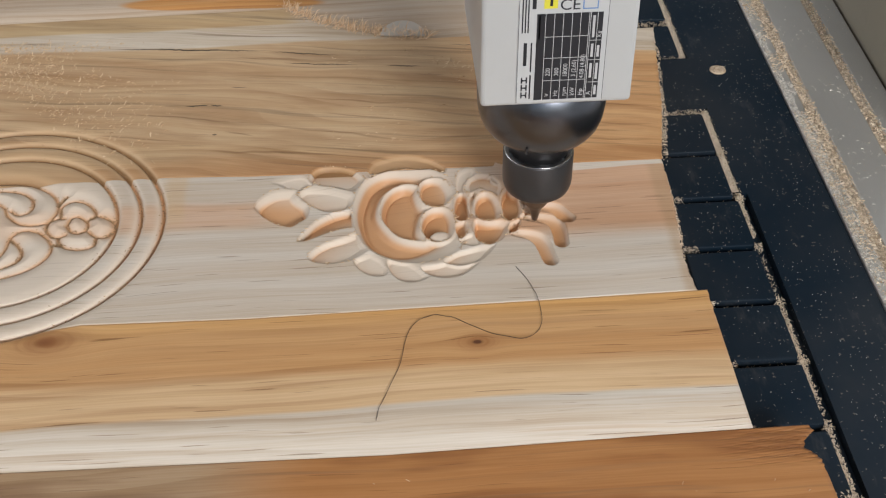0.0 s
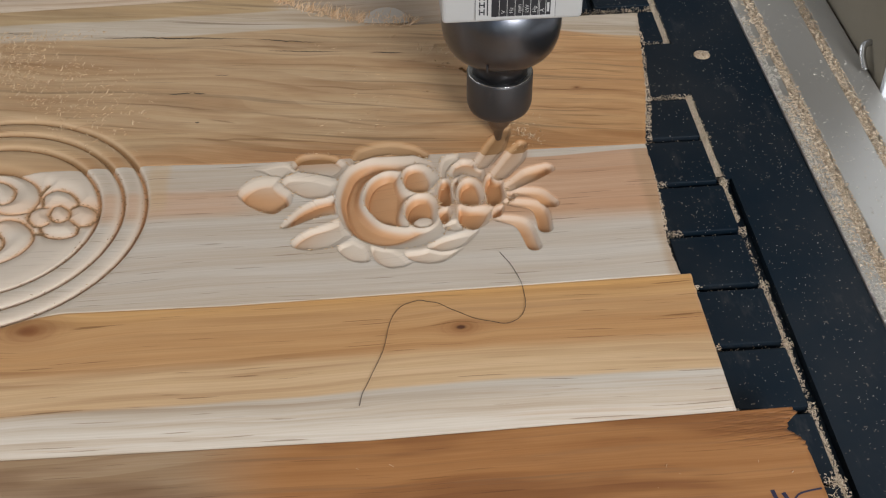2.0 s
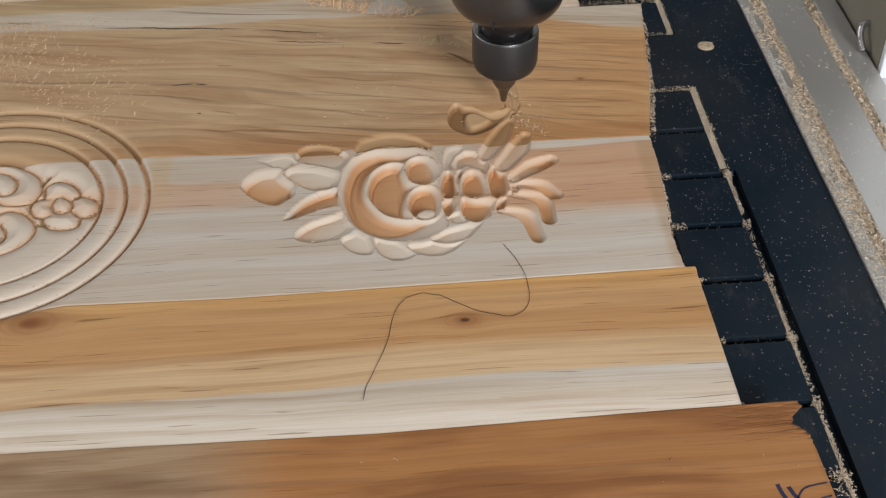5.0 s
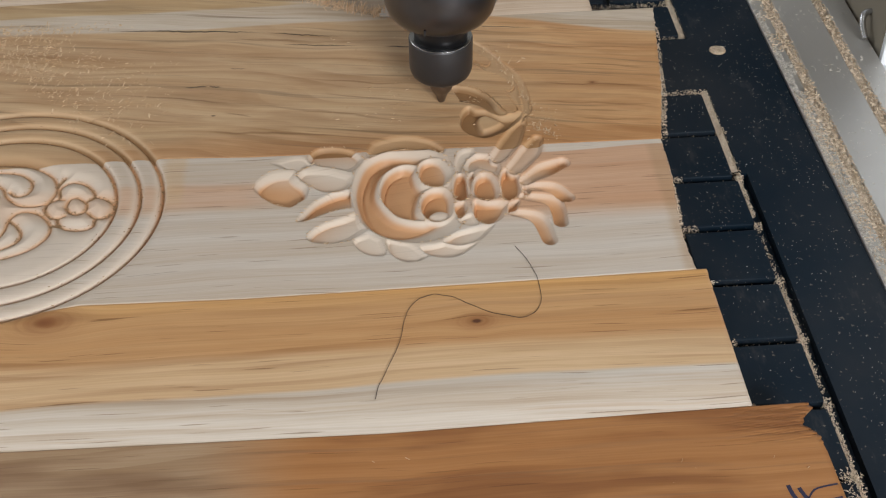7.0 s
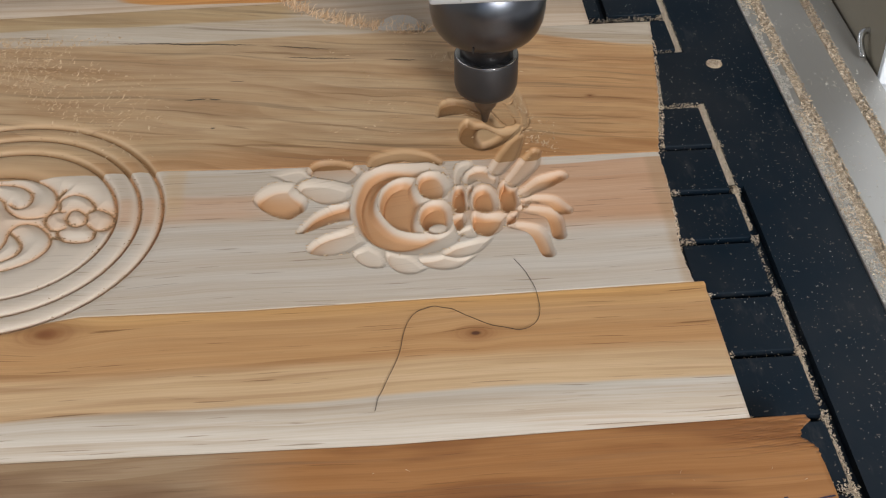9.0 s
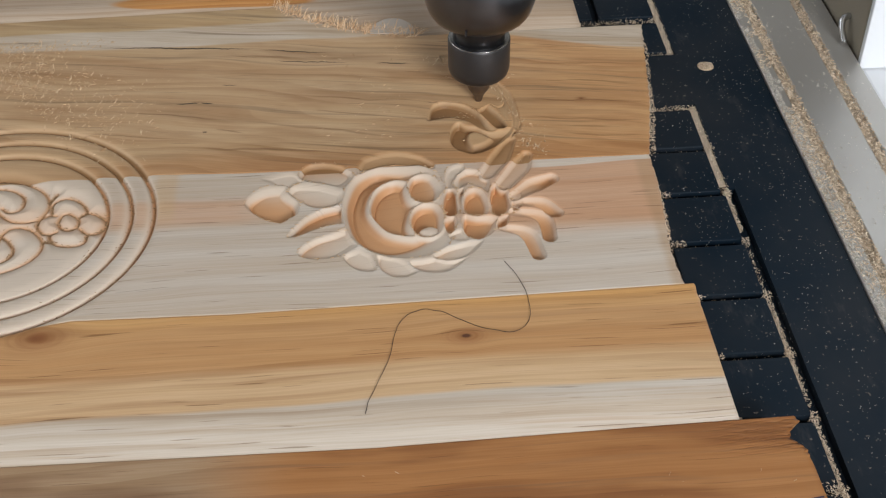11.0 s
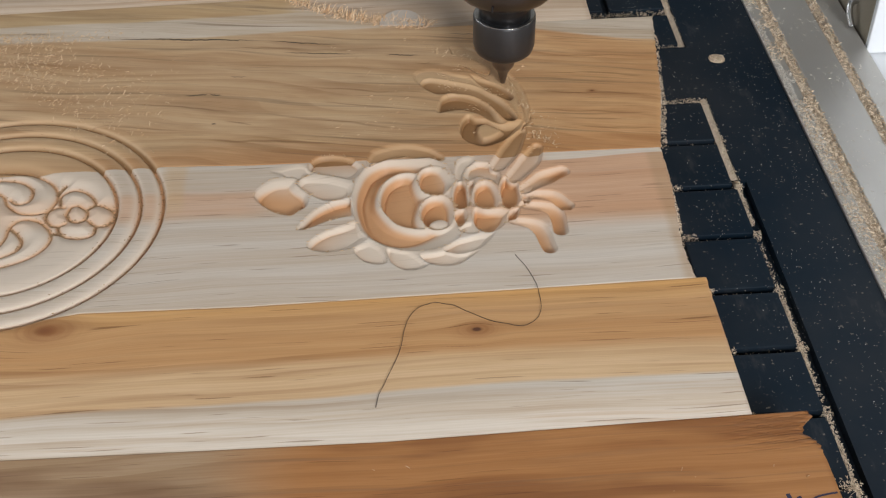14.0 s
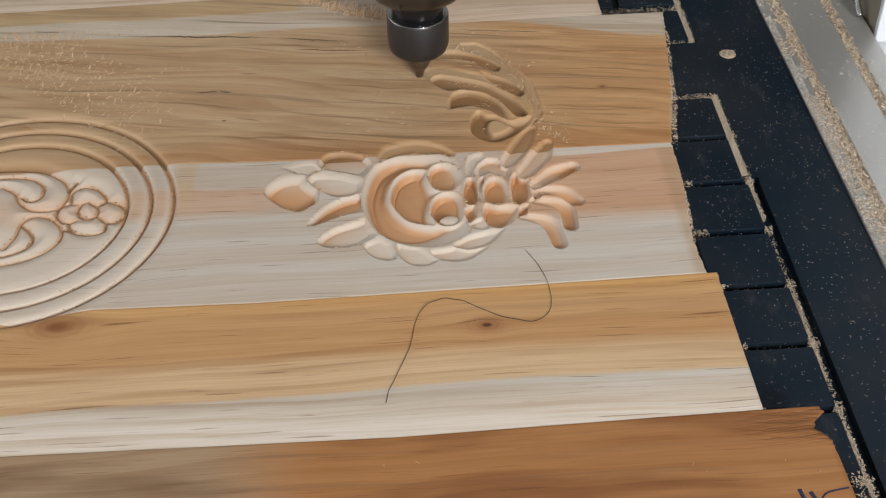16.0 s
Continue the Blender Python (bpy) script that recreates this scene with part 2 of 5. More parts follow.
def zones_upper(n, x, y, broad):
    sway = n.math("ADD", x, n.math("MULTIPLY", n.math("SUBTRACT", broad, 0.5), 0.25))
    # Redder wood to the right, lightened there against the gantry's shade.
    base = n.mix(n.step(sway, 0.02, 0.16), (0.60, 0.42, 0.25), (0.68, 0.41, 0.20))
    base = n.mix(n.math("MULTIPLY", n.step(broad, 0.50, 0.66), 0.55), base, (0.66, 0.50, 0.31))
    base = n.mix(n.math("MULTIPLY", n.step(n.math("MULTIPLY", y, -1.0), -0.105, -0.075), 0.5), base, (0.50, 0.235, 0.085))
    patch = n.noise(n.vector(n.math("MULTIPLY", x, 8), n.math("MULTIPLY", n.math("ADD", y, n.math("MULTIPLY", x, 0.15)), 42), 3.0), 1.0, 4.0, 0.6)
    base = n.mix(n.math("MULTIPLY", n.step(patch, 0.46, 0.64), 0.5), base, n.mix(1.0, base, (0.74, 0.64, 0.56), "MULTIPLY"))
    edge = n.math("ADD", y, n.math("MULTIPLY", n.math("SUBTRACT", broad, 0.5), 0.010))
    drop = n.math("MULTIPLY", n.step(x, 0.08, 0.24), 0.034)
    top = n.step(n.math("ADD", edge, drop), 0.2335, 0.2375)
    base = n.mix(top, base, (0.64, 0.55, 0.44))
    return n.mix(n.math("MULTIPLY", n.step(edge, 0.2615, 0.2645), n.step(n.math("MULTIPLY", x, -1.0), 0.03, 0.06)), base, (0.58, 0.42, 0.24))


def zones_top(n, x, y, broad):
    dx = n.math("DIVIDE", n.math("ADD", x, 0.105), 0.085)
    dy = n.math("DIVIDE", n.math("SUBTRACT", n.math("ADD", y, n.math("MULTIPLY", dx, 0.004)), 0.298), 0.011)
    lens = n.math("ADD", n.math("MULTIPLY", dx, dx), n.math("MULTIPLY", dy, dy))
    # Base colour darkened for the shadow of spindle and gantry.
    return n.mix(n.step(n.math("MULTIPLY", lens, -1.0), -1.0, -0.72), (0.51, 0.41, 0.315), (0.54, 0.265, 0.085))


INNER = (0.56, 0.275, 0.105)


CRACKS = ((-125, 231, 62, 1.0, -0.10), (-39, 220, 27, 0.8, -0.17), (-27, 204.5, 29, 0.7, -0.11), (33, 197, 13, 0.7, -0.08), (-114, 157, 9, 1.0, 0.05), (-101, 156.5, 5, 0.8, -0.25),
          (-86, 178, 6, 0.5, -0.1), (-100, 122, 1.8, 1.0, 0.0), (100, 219, 34, 0.6, -0.14), (-240, 248, 12, 0.5, -0.16))
VEINS = ((2, 154, 36, 1.3, -0.15), (-124, 143, 50, 1.2, -0.20), (-21, 118.6, 53, 1.7, -0.27), (-83, 121, 11, 1.2, -0.38), (172, 162, 42, 1.2, -0.13), (164, 138, 46, 1.3, -0.12), (165, 115, 42, 1.3, -0.16),
         (174, 96, 30, 1.4, -0.19), (173, 185, 45, 1.1, -0.12), (176, 208, 45, 1.2, -0.17), (-155, 121, 36, 1.0, -0.14), (-45, 212, 60, 2.0, -0.13), (-60, 98, 48, 1.6, -0.10), (0, 135, 30, 1.0, -0.2))


def checks_upper(n, x, y, fibre):
    """Dark cracks and softer brown veins along the grain: x, y, half length, half width (mm) and slope."""
    jag = n.noise(n.vector(n.math("MULTIPLY", x, 130), n.math("MULTIPLY", y, 60), 1.0), 1.0, 3.0, 0.7)
    sway = n.noise(n.vector(n.math("MULTIPLY", x, 22), n.math("MULTIPLY", y, 20), 4.0), 1.0, 2.0)
    wave = n.math("MULTIPLY", n.math("SUBTRACT", sway, 0.5), 0.010)
    crack_shift = n.math("ADD", n.math("MULTIPLY", n.math("SUBTRACT", jag, 0.5), 0.0036), n.math("MULTIPLY", wave, 0.4))
    out = []
    for marks, soft, shift in ((CRACKS, -0.3, crack_shift), (VEINS, -0.0, wave)):
        total = 0.0
        for cx, cy, hl, hw, slope in marks:
            dx = n.math("DIVIDE", n.math("SUBTRACT", x, cx / 1000), hl / 1000)
            line = n.math("ADD", n.math("MULTIPLY", dx, slope * hl / 1000), cy / 1000)
            dy = n.math("DIVIDE", n.math("SUBTRACT", n.math("ADD", y, shift), line), hw / 1000)
            r = n.math("ADD", n.math("MULTIPLY", dx, dx), n.math("MULTIPLY", dy, dy))
            total = n.math("MAXIMUM", total, n.step(n.math("MULTIPLY", r, -1.0), -1.15, soft))
        out.append(n.math("MULTIPLY", total, n.step(fibre, 0.22, 0.52)))
    return out[0], n.math("MULTIPLY", out[1], 0.6)


M_LOW = wood("red_brown_plank", zones_low, 3.1, (0.45, 0.22, 0.09), (0.5, 0.28, 0.13), (0.20, 0.105, 0.055), 0.45, lines=0.7, year=12.0, figure=6.0, late_amount=0.45)
M_ORANGE = wood("orange_plank", zones_orange, 7.3, INNER, (0.74, 0.50, 0.28), (0.40, 0.24, 0.125), 0.30, knots=((0.062, -0.090, 0.0070), (-0.183, -0.072, 0.0125)), lines=1.0, year=11.0, figure=2.5, late_amount=0.6)
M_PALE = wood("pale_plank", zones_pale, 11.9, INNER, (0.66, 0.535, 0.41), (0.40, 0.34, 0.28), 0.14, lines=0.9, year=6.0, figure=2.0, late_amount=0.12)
# The dark inner tone here paints shade onto the walls of the cuts.
M_UPPER = wood("brown_plank", zones_upper, 5.7, (0.27, 0.14, 0.055), (0.48, 0.315, 0.17), (0.20, 0.125, 0.066), 0.70, knots=((0.165, 0.14, 0.0028),), warp=0.013, lines=0.6, year=10.0, figure=8.5, late_amount=0.5, checks=checks_upper, slant=0.15, inner_span=(0.0013, 0.0046))
M_TOP = wood("top_plank", zones_top, 2.3, INNER, (0.76, 0.62, 0.45), (0.40, 0.31, 0.22), 0.2, lines=0.6)


def plain(name, colour, rough, metal=0.0, grain=120.0, vary=0.15, relief=0.1, spec=0.5):
    n = Nodes(name)
    p = n.local()
    big = n.noise(p, grain * 0.12, 3.0)
    fine = n.noise(p, grain, 3.0, 0.6)
    low = tuple(c * (1 - vary * 2) for c in colour)
    c = n.mix(n.step(big, 0.3, 0.7), tuple(c * (1 - vary) for c in colour), colour)
    c = n.mix(n.math("MULTIPLY", n.step(fine, 0.55, 0.8), 0.5), c, low)
    n.bump(fine, relief, 0.0006)
    return n.done(c, n.math("ADD", rough - 0.06, n.math("MULTIPLY", big, 0.14)), metal, spec)


def dusted(name, colour, rough, amount, metal=0.0, spec=0.5):
    """A surface with a film and specks of fine sawdust."""
    n = Nodes(name)
    p, _ = n.position()
    film = n.step(n.noise(n.scaled(p, 9, 9, 9), 1.0, 4.0, 0.6), 0.35, 0.75)
    scuff = n.step(n.noise(n.scaled(p, 60, 22, 60), 1.0, 4.0, 0.7), 0.58, 0.72)
    speck = n.step(n.noise(n.scaled(p, 420, 420, 420), 1.0, 1.0), 0.70, 0.76)
    c = n.mix(n.math("MULTIPLY", film, 0.10 * amount), colour, (0.45, 0.38, 0.30))
    c = n.mix(n.math("MULTIPLY", scuff, 0.10 * amount), c, (0.5, 0.46, 0.40))
    c = n.mix(n.math("MULTIPLY", speck, 0.55 * amount), c, (0.62, 0.52, 0.40))
    n.bump(n.math("ADD", n.math("MULTIPLY", speck, 0.6), scuff), 0.12, 0.0004)
    return n.done(c, n.math("ADD", rough, n.math("MULTIPLY", film, 0.15)), metal, spec)


M_BED = dusted("black_phenolic", (0.0025, 0.0095, 0.0180), 0.50, 0.35, spec=0.16)
M_ALU = dusted("brushed_aluminium", (0.55, 0.535, 0.50), 0.40, 0.8, metal=0.75)
M_NUT = plain("gunmetal", (0.075, 0.073, 0.075), 0.40, 0.75, 260, 0.12, 0.03)
# Brown tint paints the wood's reflection in the spinning cutter.
M_CUTTER = plain("brown_tinted_steel", (0.17, 0.125, 0.09), 0.38, 0.7, 300, 0.12, 0.03)
M_SHAFT = plain("black_steel", (0.03, 0.03, 0.032), 0.3, 0.7, 300, 0.12, 0.03)
M_BRIGHT = plain("bright_steel", (0.55, 0.55, 0.55), 0.22, 1.0, 300, 0.05, 0.02)
M_BLACK = plain("black_paint", (0.012, 0.012, 0.014), 0.5, 0.0, 200, 0.1, 0.03)
M_NOSE = plain("polished_nose", (0.135, 0.14, 0.155), 0.30, 1.0, 240, 0.10, 0.02)
M_HOUSING = plain("light_grey_paint", (0.42, 0.415, 0.40), 0.42, 0.0, 150, 0.03, 0.04)
M_LABEL = plain("label_film", (0.45, 0.45, 0.44), 0.35, 0.0, 200, 0.02, 0.01)
M_INK = plain("label_ink", (0.014, 0.016, 0.02), 0.40, 0.0, 200, 0.1, 0.01)
M_YELLOW = plain("yellow_sign", (0.62, 0.56, 0.05), 0.40, 0.0, 200, 0.05, 0.01)
M_BLUE = plain("blue_line", (0.10, 0.20, 0.42), 0.40, 0.0, 200, 0.05, 0.01)
M_PEACH = plain("orange_plastic", (0.80, 0.36, 0.10), 0.45, 0.0, 120, 0.06, 0.03)
M_WIRE = plain("dark_thread", (0.030, 0.018, 0.012), 0.7, 0.0, 600, 0.2, 0.1)
M_MARKER = plain("marker_ink", (0.02, 0.018, 0.05), 0.6, 0.0, 400, 0.2, 0.05)
M_OLIVE = plain("olive_panel", (0.155, 0.135, 0.10), 0.6, 0.0, 60, 0.12, 0.06)
# The shade on the leg's inner face is put into this colour.
M_TAUPE = plain("olive_grey_shaded", (0.28, 0.245, 0.185), 0.5, 0.0, 60, 0.10, 0.05)
M_WHITE = plain("white_sheet", (0.82, 0.84, 0.86), 0.45, 0.0, 60, 0.03, 0.03)
M_CONCRETE = plain("concrete", (0.26, 0.25, 0.235), 0.8, 0.0, 30, 0.15, 0.3)
M_WALL = plain("workshop_paint", (0.50, 0.49, 0.46), 0.8, 0.0, 30, 0.08, 0.1)


def chip_material(name, a, b):
    n = Nodes(name)
    r = n.tree.nodes.new("ShaderNodeNewGeometry").outputs["Random Per Island"]
    p, _ = n.position()
    c = n.mix(r, a, b)
    c = n.mix(n.math("MULTIPLY", n.step(n.noise(p, 900.0, 2.0), 0.4, 0.7), 0.3), c, (0.30, 0.20, 0.11))
    return n.done(c, 0.75, 0.0, 0.2)


M_DUST = chip_material("sawdust_pale", (0.90, 0.77, 0.60), (0.50, 0.38, 0.26))
M_FINE = chip_material("fine_dust", (0.84, 0.80, 0.73), (0.50, 0.46, 0.40))
M_DUST_FILL = plain("packed_dust", (0.64, 0.53, 0.40), 0.9, 0.0, 700, 0.22, 0.9)
M_SCOOP_PATCH = plain("pale_scoop_patch", (0.53, 0.46, 0.385), 0.7, 0.0, 400, 0.08, 0.2)
M_CURL = chip_material("sawdust_warm", (0.90, 0.69, 0.46), (0.66, 0.40, 0.21))
M_PANEL_DUST = chip_material("sawdust_tan", (0.73, 0.55, 0.36), (0.50, 0.32, 0.17))
M_BROWN = chip_material("sawdust_shade_brown", (0.48, 0.32, 0.18), (0.28, 0.17, 0.085))

# ---- the workshop round the machine: unseen, added to enclose it ----
FLOOR = -0.86


def slab(name, dims, material):
    return tagged(box_part(name, dims, material, bevel=0.0), kind="structure")


slab("floor", (-4.2, 4.2, -3.8, 4.2, FLOOR - 0.1, FLOOR), M_CONCRETE)
slab("wall_north", (-4.2, 4.2, 4.2, 4.35, FLOOR, 2.95), M_WALL)
slab("wall_east", (4.2, 4.35, -3.8, 4.35, FLOOR, 2.95), M_WALL)
slab("wall_west_low", (-2.75, -2.6, -3.8, 4.2, FLOOR, 0.4), M_WALL)
slab("wall_west_high", (-2.75, -2.6, -3.8, 4.2, 2.2, 2.95), M_WALL)
slab("wall_west_front", (-2.75, -2.6, -3.8, -0.95, 0.4, 2.2), M_WALL)
slab("wall_west_back", (-2.75, -2.6, 2.35, 4.2, 0.4, 2.2), M_WALL)
slab("wall_south_left", (-4.35, -1.6, -3.95, -3.8, FLOOR, 2.95), M_WALL)
slab("wall_south_right", (3.4, 4.35, -3.95, -3.8, FLOOR, 2.95), M_WALL)
slab("ceiling", (-4.35, 4.35, 2.2, 4.35, 2.95, 3.05), M_WALL)
slab("ceiling_front", (-4.35, 4.35, -3.95, 0.2, 2.95, 3.05), M_WALL)
slab("ceiling_left", (-4.35, -1.2, 0.2, 2.2, 2.95, 3.05), M_WALL)
slab("ceiling_right", (2.0, 4.35, 0.2, 2.2, 2.95, 3.05), M_WALL)
slab("ground", (-60, 60, -60, 60, FLOOR - 0.3, FLOOR - 0.12), M_CONCRETE)

# ---- the machine bed: black grooved plate, pads, aluminium side profile ----
BED_Z = -0.020
bed = tagged(new("machine_bed"), "black grooved vacuum bed of a router table, dusted with sawdust", "machine bed")
box_part("base_plate", (-0.70, 0.312, -0.60, 0.75, -0.055, BED_Z - 0.007), M_BED, bed, 0.001)
box_part("frame_beam", (-0.68, 0.385, -0.58, 0.73, -0.20, -0.056), M_OLIVE, bed, 0.004, "olive painted steel frame beam")
for lx in (-0.60, 0.30):
    for ly in (-0.50, 0.65):
        box_part("leg", (lx - 0.04, lx + 0.04, ly - 0.04, ly + 0.04, FLOOR, -0.201), M_OLIVE, bed, 0.003)
GAP = 0.0026
pad_meshes = {}


def pad(x0, x1, y0, y1):
    size = (round(x1 - x0, 4), round(y1 - y0, 4))
    if size not in pad_meshes:
        bm = box(bmesh.new(), 0, size[0], 0, size[1], -0.0069, 0, bevel=0.0009, segments=2)
        me = bpy.data.meshes.new("pad")
        bm.to_mesh(me)
        bm.free()
        me.materials.append(M_BED)
        pad_meshes[size] = me
    ob = new("pad", pad_meshes[size])
    ob.location = (x0, y0, BED_Z)
    ob.parent = bed


for k in range(-9, 8):
    y_low = k * 0.05
    for i in range(0, 9):
        x_high = 0.25 - i * 0.05
        if -0.40 < y_low < 0.14:
            pad(x_high - 0.05 + GAP, x_high - GAP + (0.002 if i == 0 and y_low < 0.04 else 0), y_low + GAP, y_low + 0.05 - GAP)
for i in range(0, 9):
    x_high = 0.25 - i * 0.05
    for y0, y1 in ((0.2235, 0.2715), (0.2765, 0.3235)):
        pad(x_high - 0.05 + GAP, x_high - GAP, y0 + GAP, y1 - GAP)
for dims in ((-0.20, 0.25 - GAP, 0.15 + GAP, 0.2209), (0.25 - GAP, 0.25 + GAP, 0.155, 0.2209), (0.2572, 0.3115, -0.50, 0.054), (0.25 + GAP, 0.3115, 0.054, 0.70), (-0.20, 0.25 - GAP, 0.3265, 0.70)):
    box_part("bed_plate", (*dims, BED_Z - 0.0069, BED_Z), M_BED, bed, 0.0)
bolt = part("bolt_plug", turned([(0.0062, BED_Z - 0.002), (0.0062, BED_Z + 0.0002), (0.001, BED_Z + 0.0003)], 24), M_DUST, bed, "dust-filled bolt hole", True)
bolt.location = (0.272, 0.203, 0)

rail = tagged(new("side_profile"), "grey aluminium side profile with two slots packed with sawdust", "aluminium rail")
for nm, x0, x1, z1 in (("inner_lip", 0.312, 0.3225, -0.0185), ("flange", 0.3305, 0.3625, -0.0185), ("outer_flange", 0.3705, 0.389, -0.0185)):
    box_part(nm, (x0, x1, -0.62, 0.80, -0.034, z1), M_ALU, rail, 0.0008)
box_part("web", (0.3125, 0.3885, -0.62, 0.80, -0.054, -0.0345), M_ALU, rail, 0.001)

gantry = tagged(new("gantry"), "olive-grey steel gantry leg and beam with a bent rod hook", "gantry")
box_part("leg_plate", (0.3915, 0.425, 0.060, 0.42, -0.0265, 0.50), M_TAUPE, gantry, 0.002, "olive-grey leg plate")
# White plate added for the white area right of the leg's edge.
box_part("front_white_plate", (0.3915, 0.62, 0.054, 0.0597, -0.0265, 0.50), M_WHITE, gantry, 0.001, "white plate across the leg's front")
box_part("far_leg", (-0.80, -0.765, 0.10, 0.34, -0.30, 0.50), M_TAUPE, gantry, 0.002)
box_part("beam", (-0.80, 0.425, 0.17, 0.27, 0.5005, 0.60), M_TAUPE, gantry, 0.004)
box_part("carriage_plate", (0.02, 0.16, 0.1505, 0.1695, 0.46, 0.64), M_TAUPE, gantry, 0.003)
part("hook_rod", tube(spline([(0.3925, 0.0905, -0.0012), (0.3890, 0.0905, -0.0014), (0.3855, 0.0890, -0.0032), (0.3842, 0.0845, -0.0085), (0.3852, 0.0765, -0.0160)], 40), 0.0026, 12), M_BRIGHT, gantry, "bright bent steel rod", True)
# White box added in place of the daylit background beyond the profile.
cabinet = tagged(new("bright_background_box"), "white box standing in for the bright daylit background beside the machine", "cabinet")
box_part("body", (0.3905, 1.05, -0.50, 1.30, FLOOR + 0.05, -0.0275), M_WHITE, cabinet, 0.006)
box_part("plinth", (0.415, 1.03, -0.48, 1.28, FLOOR, FLOOR + 0.0498), M_OLIVE, cabinet, 0.003)

# ---- the carving, in millimetres ----
# each scoop: outline; depth; compass bearing of its deep side in degrees; height lost along its ridge; width of the rise outside it
LEAVES = [
    ([(-59.6, 66.2), (-41, 71.5), (-31.6, 62.8), (-36.7, 57.8), (-41.5, 54.6), (-50.1, 58.8)], 1.6, -60, 0, 0),
    ([(-69.6, 41.5), (-64.6, 51.6), (-55.6, 57.5), (-42.6, 57.7), (-39.5, 48.5), (-34.3, 39.9), (-34.9, 29), (-40.2, 23.8), (-45.5, 19.7), (-54.5, 22.6), (-61.1, 28.2), (-64.9, 32.5)], 5.2, -105, 0, 0),
    ([(-35.3, 66.1), (-31.3, 76.3), (-22.3, 79.9), (-9, 77), (1, 67), (-1.5, 56.8), (-9.3, 51.5), (-18.5, 55.8), (-27.8, 60.1)], 3.2, 95, 0.2, 1),
    ([(-41.8, 51.6), (-37.1, 57.8), (-24.1, 58.6), (-13, 54.7), (-4.6, 48.7), (-6.2, 38.3), (-15, 32.6), (-25.1, 33.4), (-33.2, 39.8), (-38.7, 46.1)], 2.8, -120, 0.2, 2),
    ([(-41.6, 6.2), (-36.5, 15.1), (-29.4, 24.1), (-18.6, 31.2), (-7.7, 33.2), (-3.5, 26.6), (-2.9, 16.9), (-13.3, 15), (-24, 11.4), (-32.1, 7.1), (-36.3, 5.2)], 4.6, 120, 0.2, 1.5),
    ([(-34.4, -12), (-32, -4.3), (-24, 2.1), (-13.4, 6.7), (-3.7, 11.5), (0.4, 2.4), (3, -5.4), (-6.6, -14.2), (-15.3, -16.7), (-25.7, -16.4)], 3, 150, 0.2, 1.5),
]
LOBES = [
    ([(3.3, 70.5), (6.2, 81.4), (15.9, 87), (31.3, 89), (46.3, 82.7), (55.8, 71.3), (51.1, 67.9), (34.4, 73), (21.1, 72.8), (10.8, 68.6), (5.8, 65.3)], 3, -70, 0, 0),
    ([(-6.9, -15.7), (-1.3, -9.9), (3, -7), (8.5, -11.1), (12.5, -15.7), (13.8, -27.2), (10.3, -30.5), (3.5, -29.5), (-2.3, -24.9)], 2.6, -130, 0, 0),
    ([(13.2, -16.8), (19.6, -13.6), (31.4, -20.8), (36.9, -28), (38.3, -33.2), (32.3, -36.8), (23.7, -36.6), (17.5, -31.6), (14.3, -25.2)], 2.6, -140, 0.1, 1),
    ([(33.7, -23.6), (43.4, -22.3), (54.1, -18.9), (66.2, -19.8), (74.6, -16.3), (66.7, -26.1), (58.2, -33.2), (49.5, -35.1), (41.1, -32.9), (36.1, -28.9)], 2.6, -150, 0.1, 1),
    ([(47.8, -19.5), (54.5, -13.6), (63.5, -10.1), (72.6, -7), (81.1, -6.6), (76.1, -15.3), (69.6, -21.7), (58.9, -24.5), (52.1, -22.4)], 2.8, 150, 0.1, 1),
]
RING = [
    ([(-7, 32.6), (-3.8, 49.8), (2, 62.6), (13.5, 70.9), (26.8, 72.3), (45.7, 72.1), (55.3, 63.3), (60.1, 47.8), (59.7, 27.4), (64.4, 12.8), (63.5, 1.8), (59.1, -8.7), (50.1, -16.5), (36.6, -20.2), (21.1, -18.4), (7.5, -10), (-1.1, 1.4), (-5.4, 15.5)], 6, 175, 0.3, 1),
    ([(10.7, 28.3), (12.6, 42.7), (18.5, 52.9), (28, 58.1), (37.2, 55), (36.1, 47.9), (38.8, 37.7), (45.1, 33.1), (39.2, 25), (35.6, 12.3), (38.6, 2.1), (32.5, 1.5), (22.1, 6.1), (15.3, 15.5)], 6.2, 180, 1.2, 7),
    ([(36.2, 51.5), (39.3, 60.3), (47, 63.3), (54.3, 59.7), (58.3, 47.9), (55.7, 37.5), (48.8, 32.8), (40.6, 36.4), (37.3, 43.1)], 4.8, 190, 0.8, 2.5),
    ([(35.8, 16.2), (38.1, 25.6), (43.9, 31.5), (52.4, 32), (57.3, 24.7), (57.6, 13.4), (54.7, 3.6), (48.4, -0.8), (41.4, 0.8), (37.5, 7.1)], 6.2, 180, 0.8, 2.5),
    ([(41, 6.3), (46.3, 10.9), (52.3, 9.3), (52.9, 3.2), (46.7, 1)], -2, 0, 3.6, 1),
]
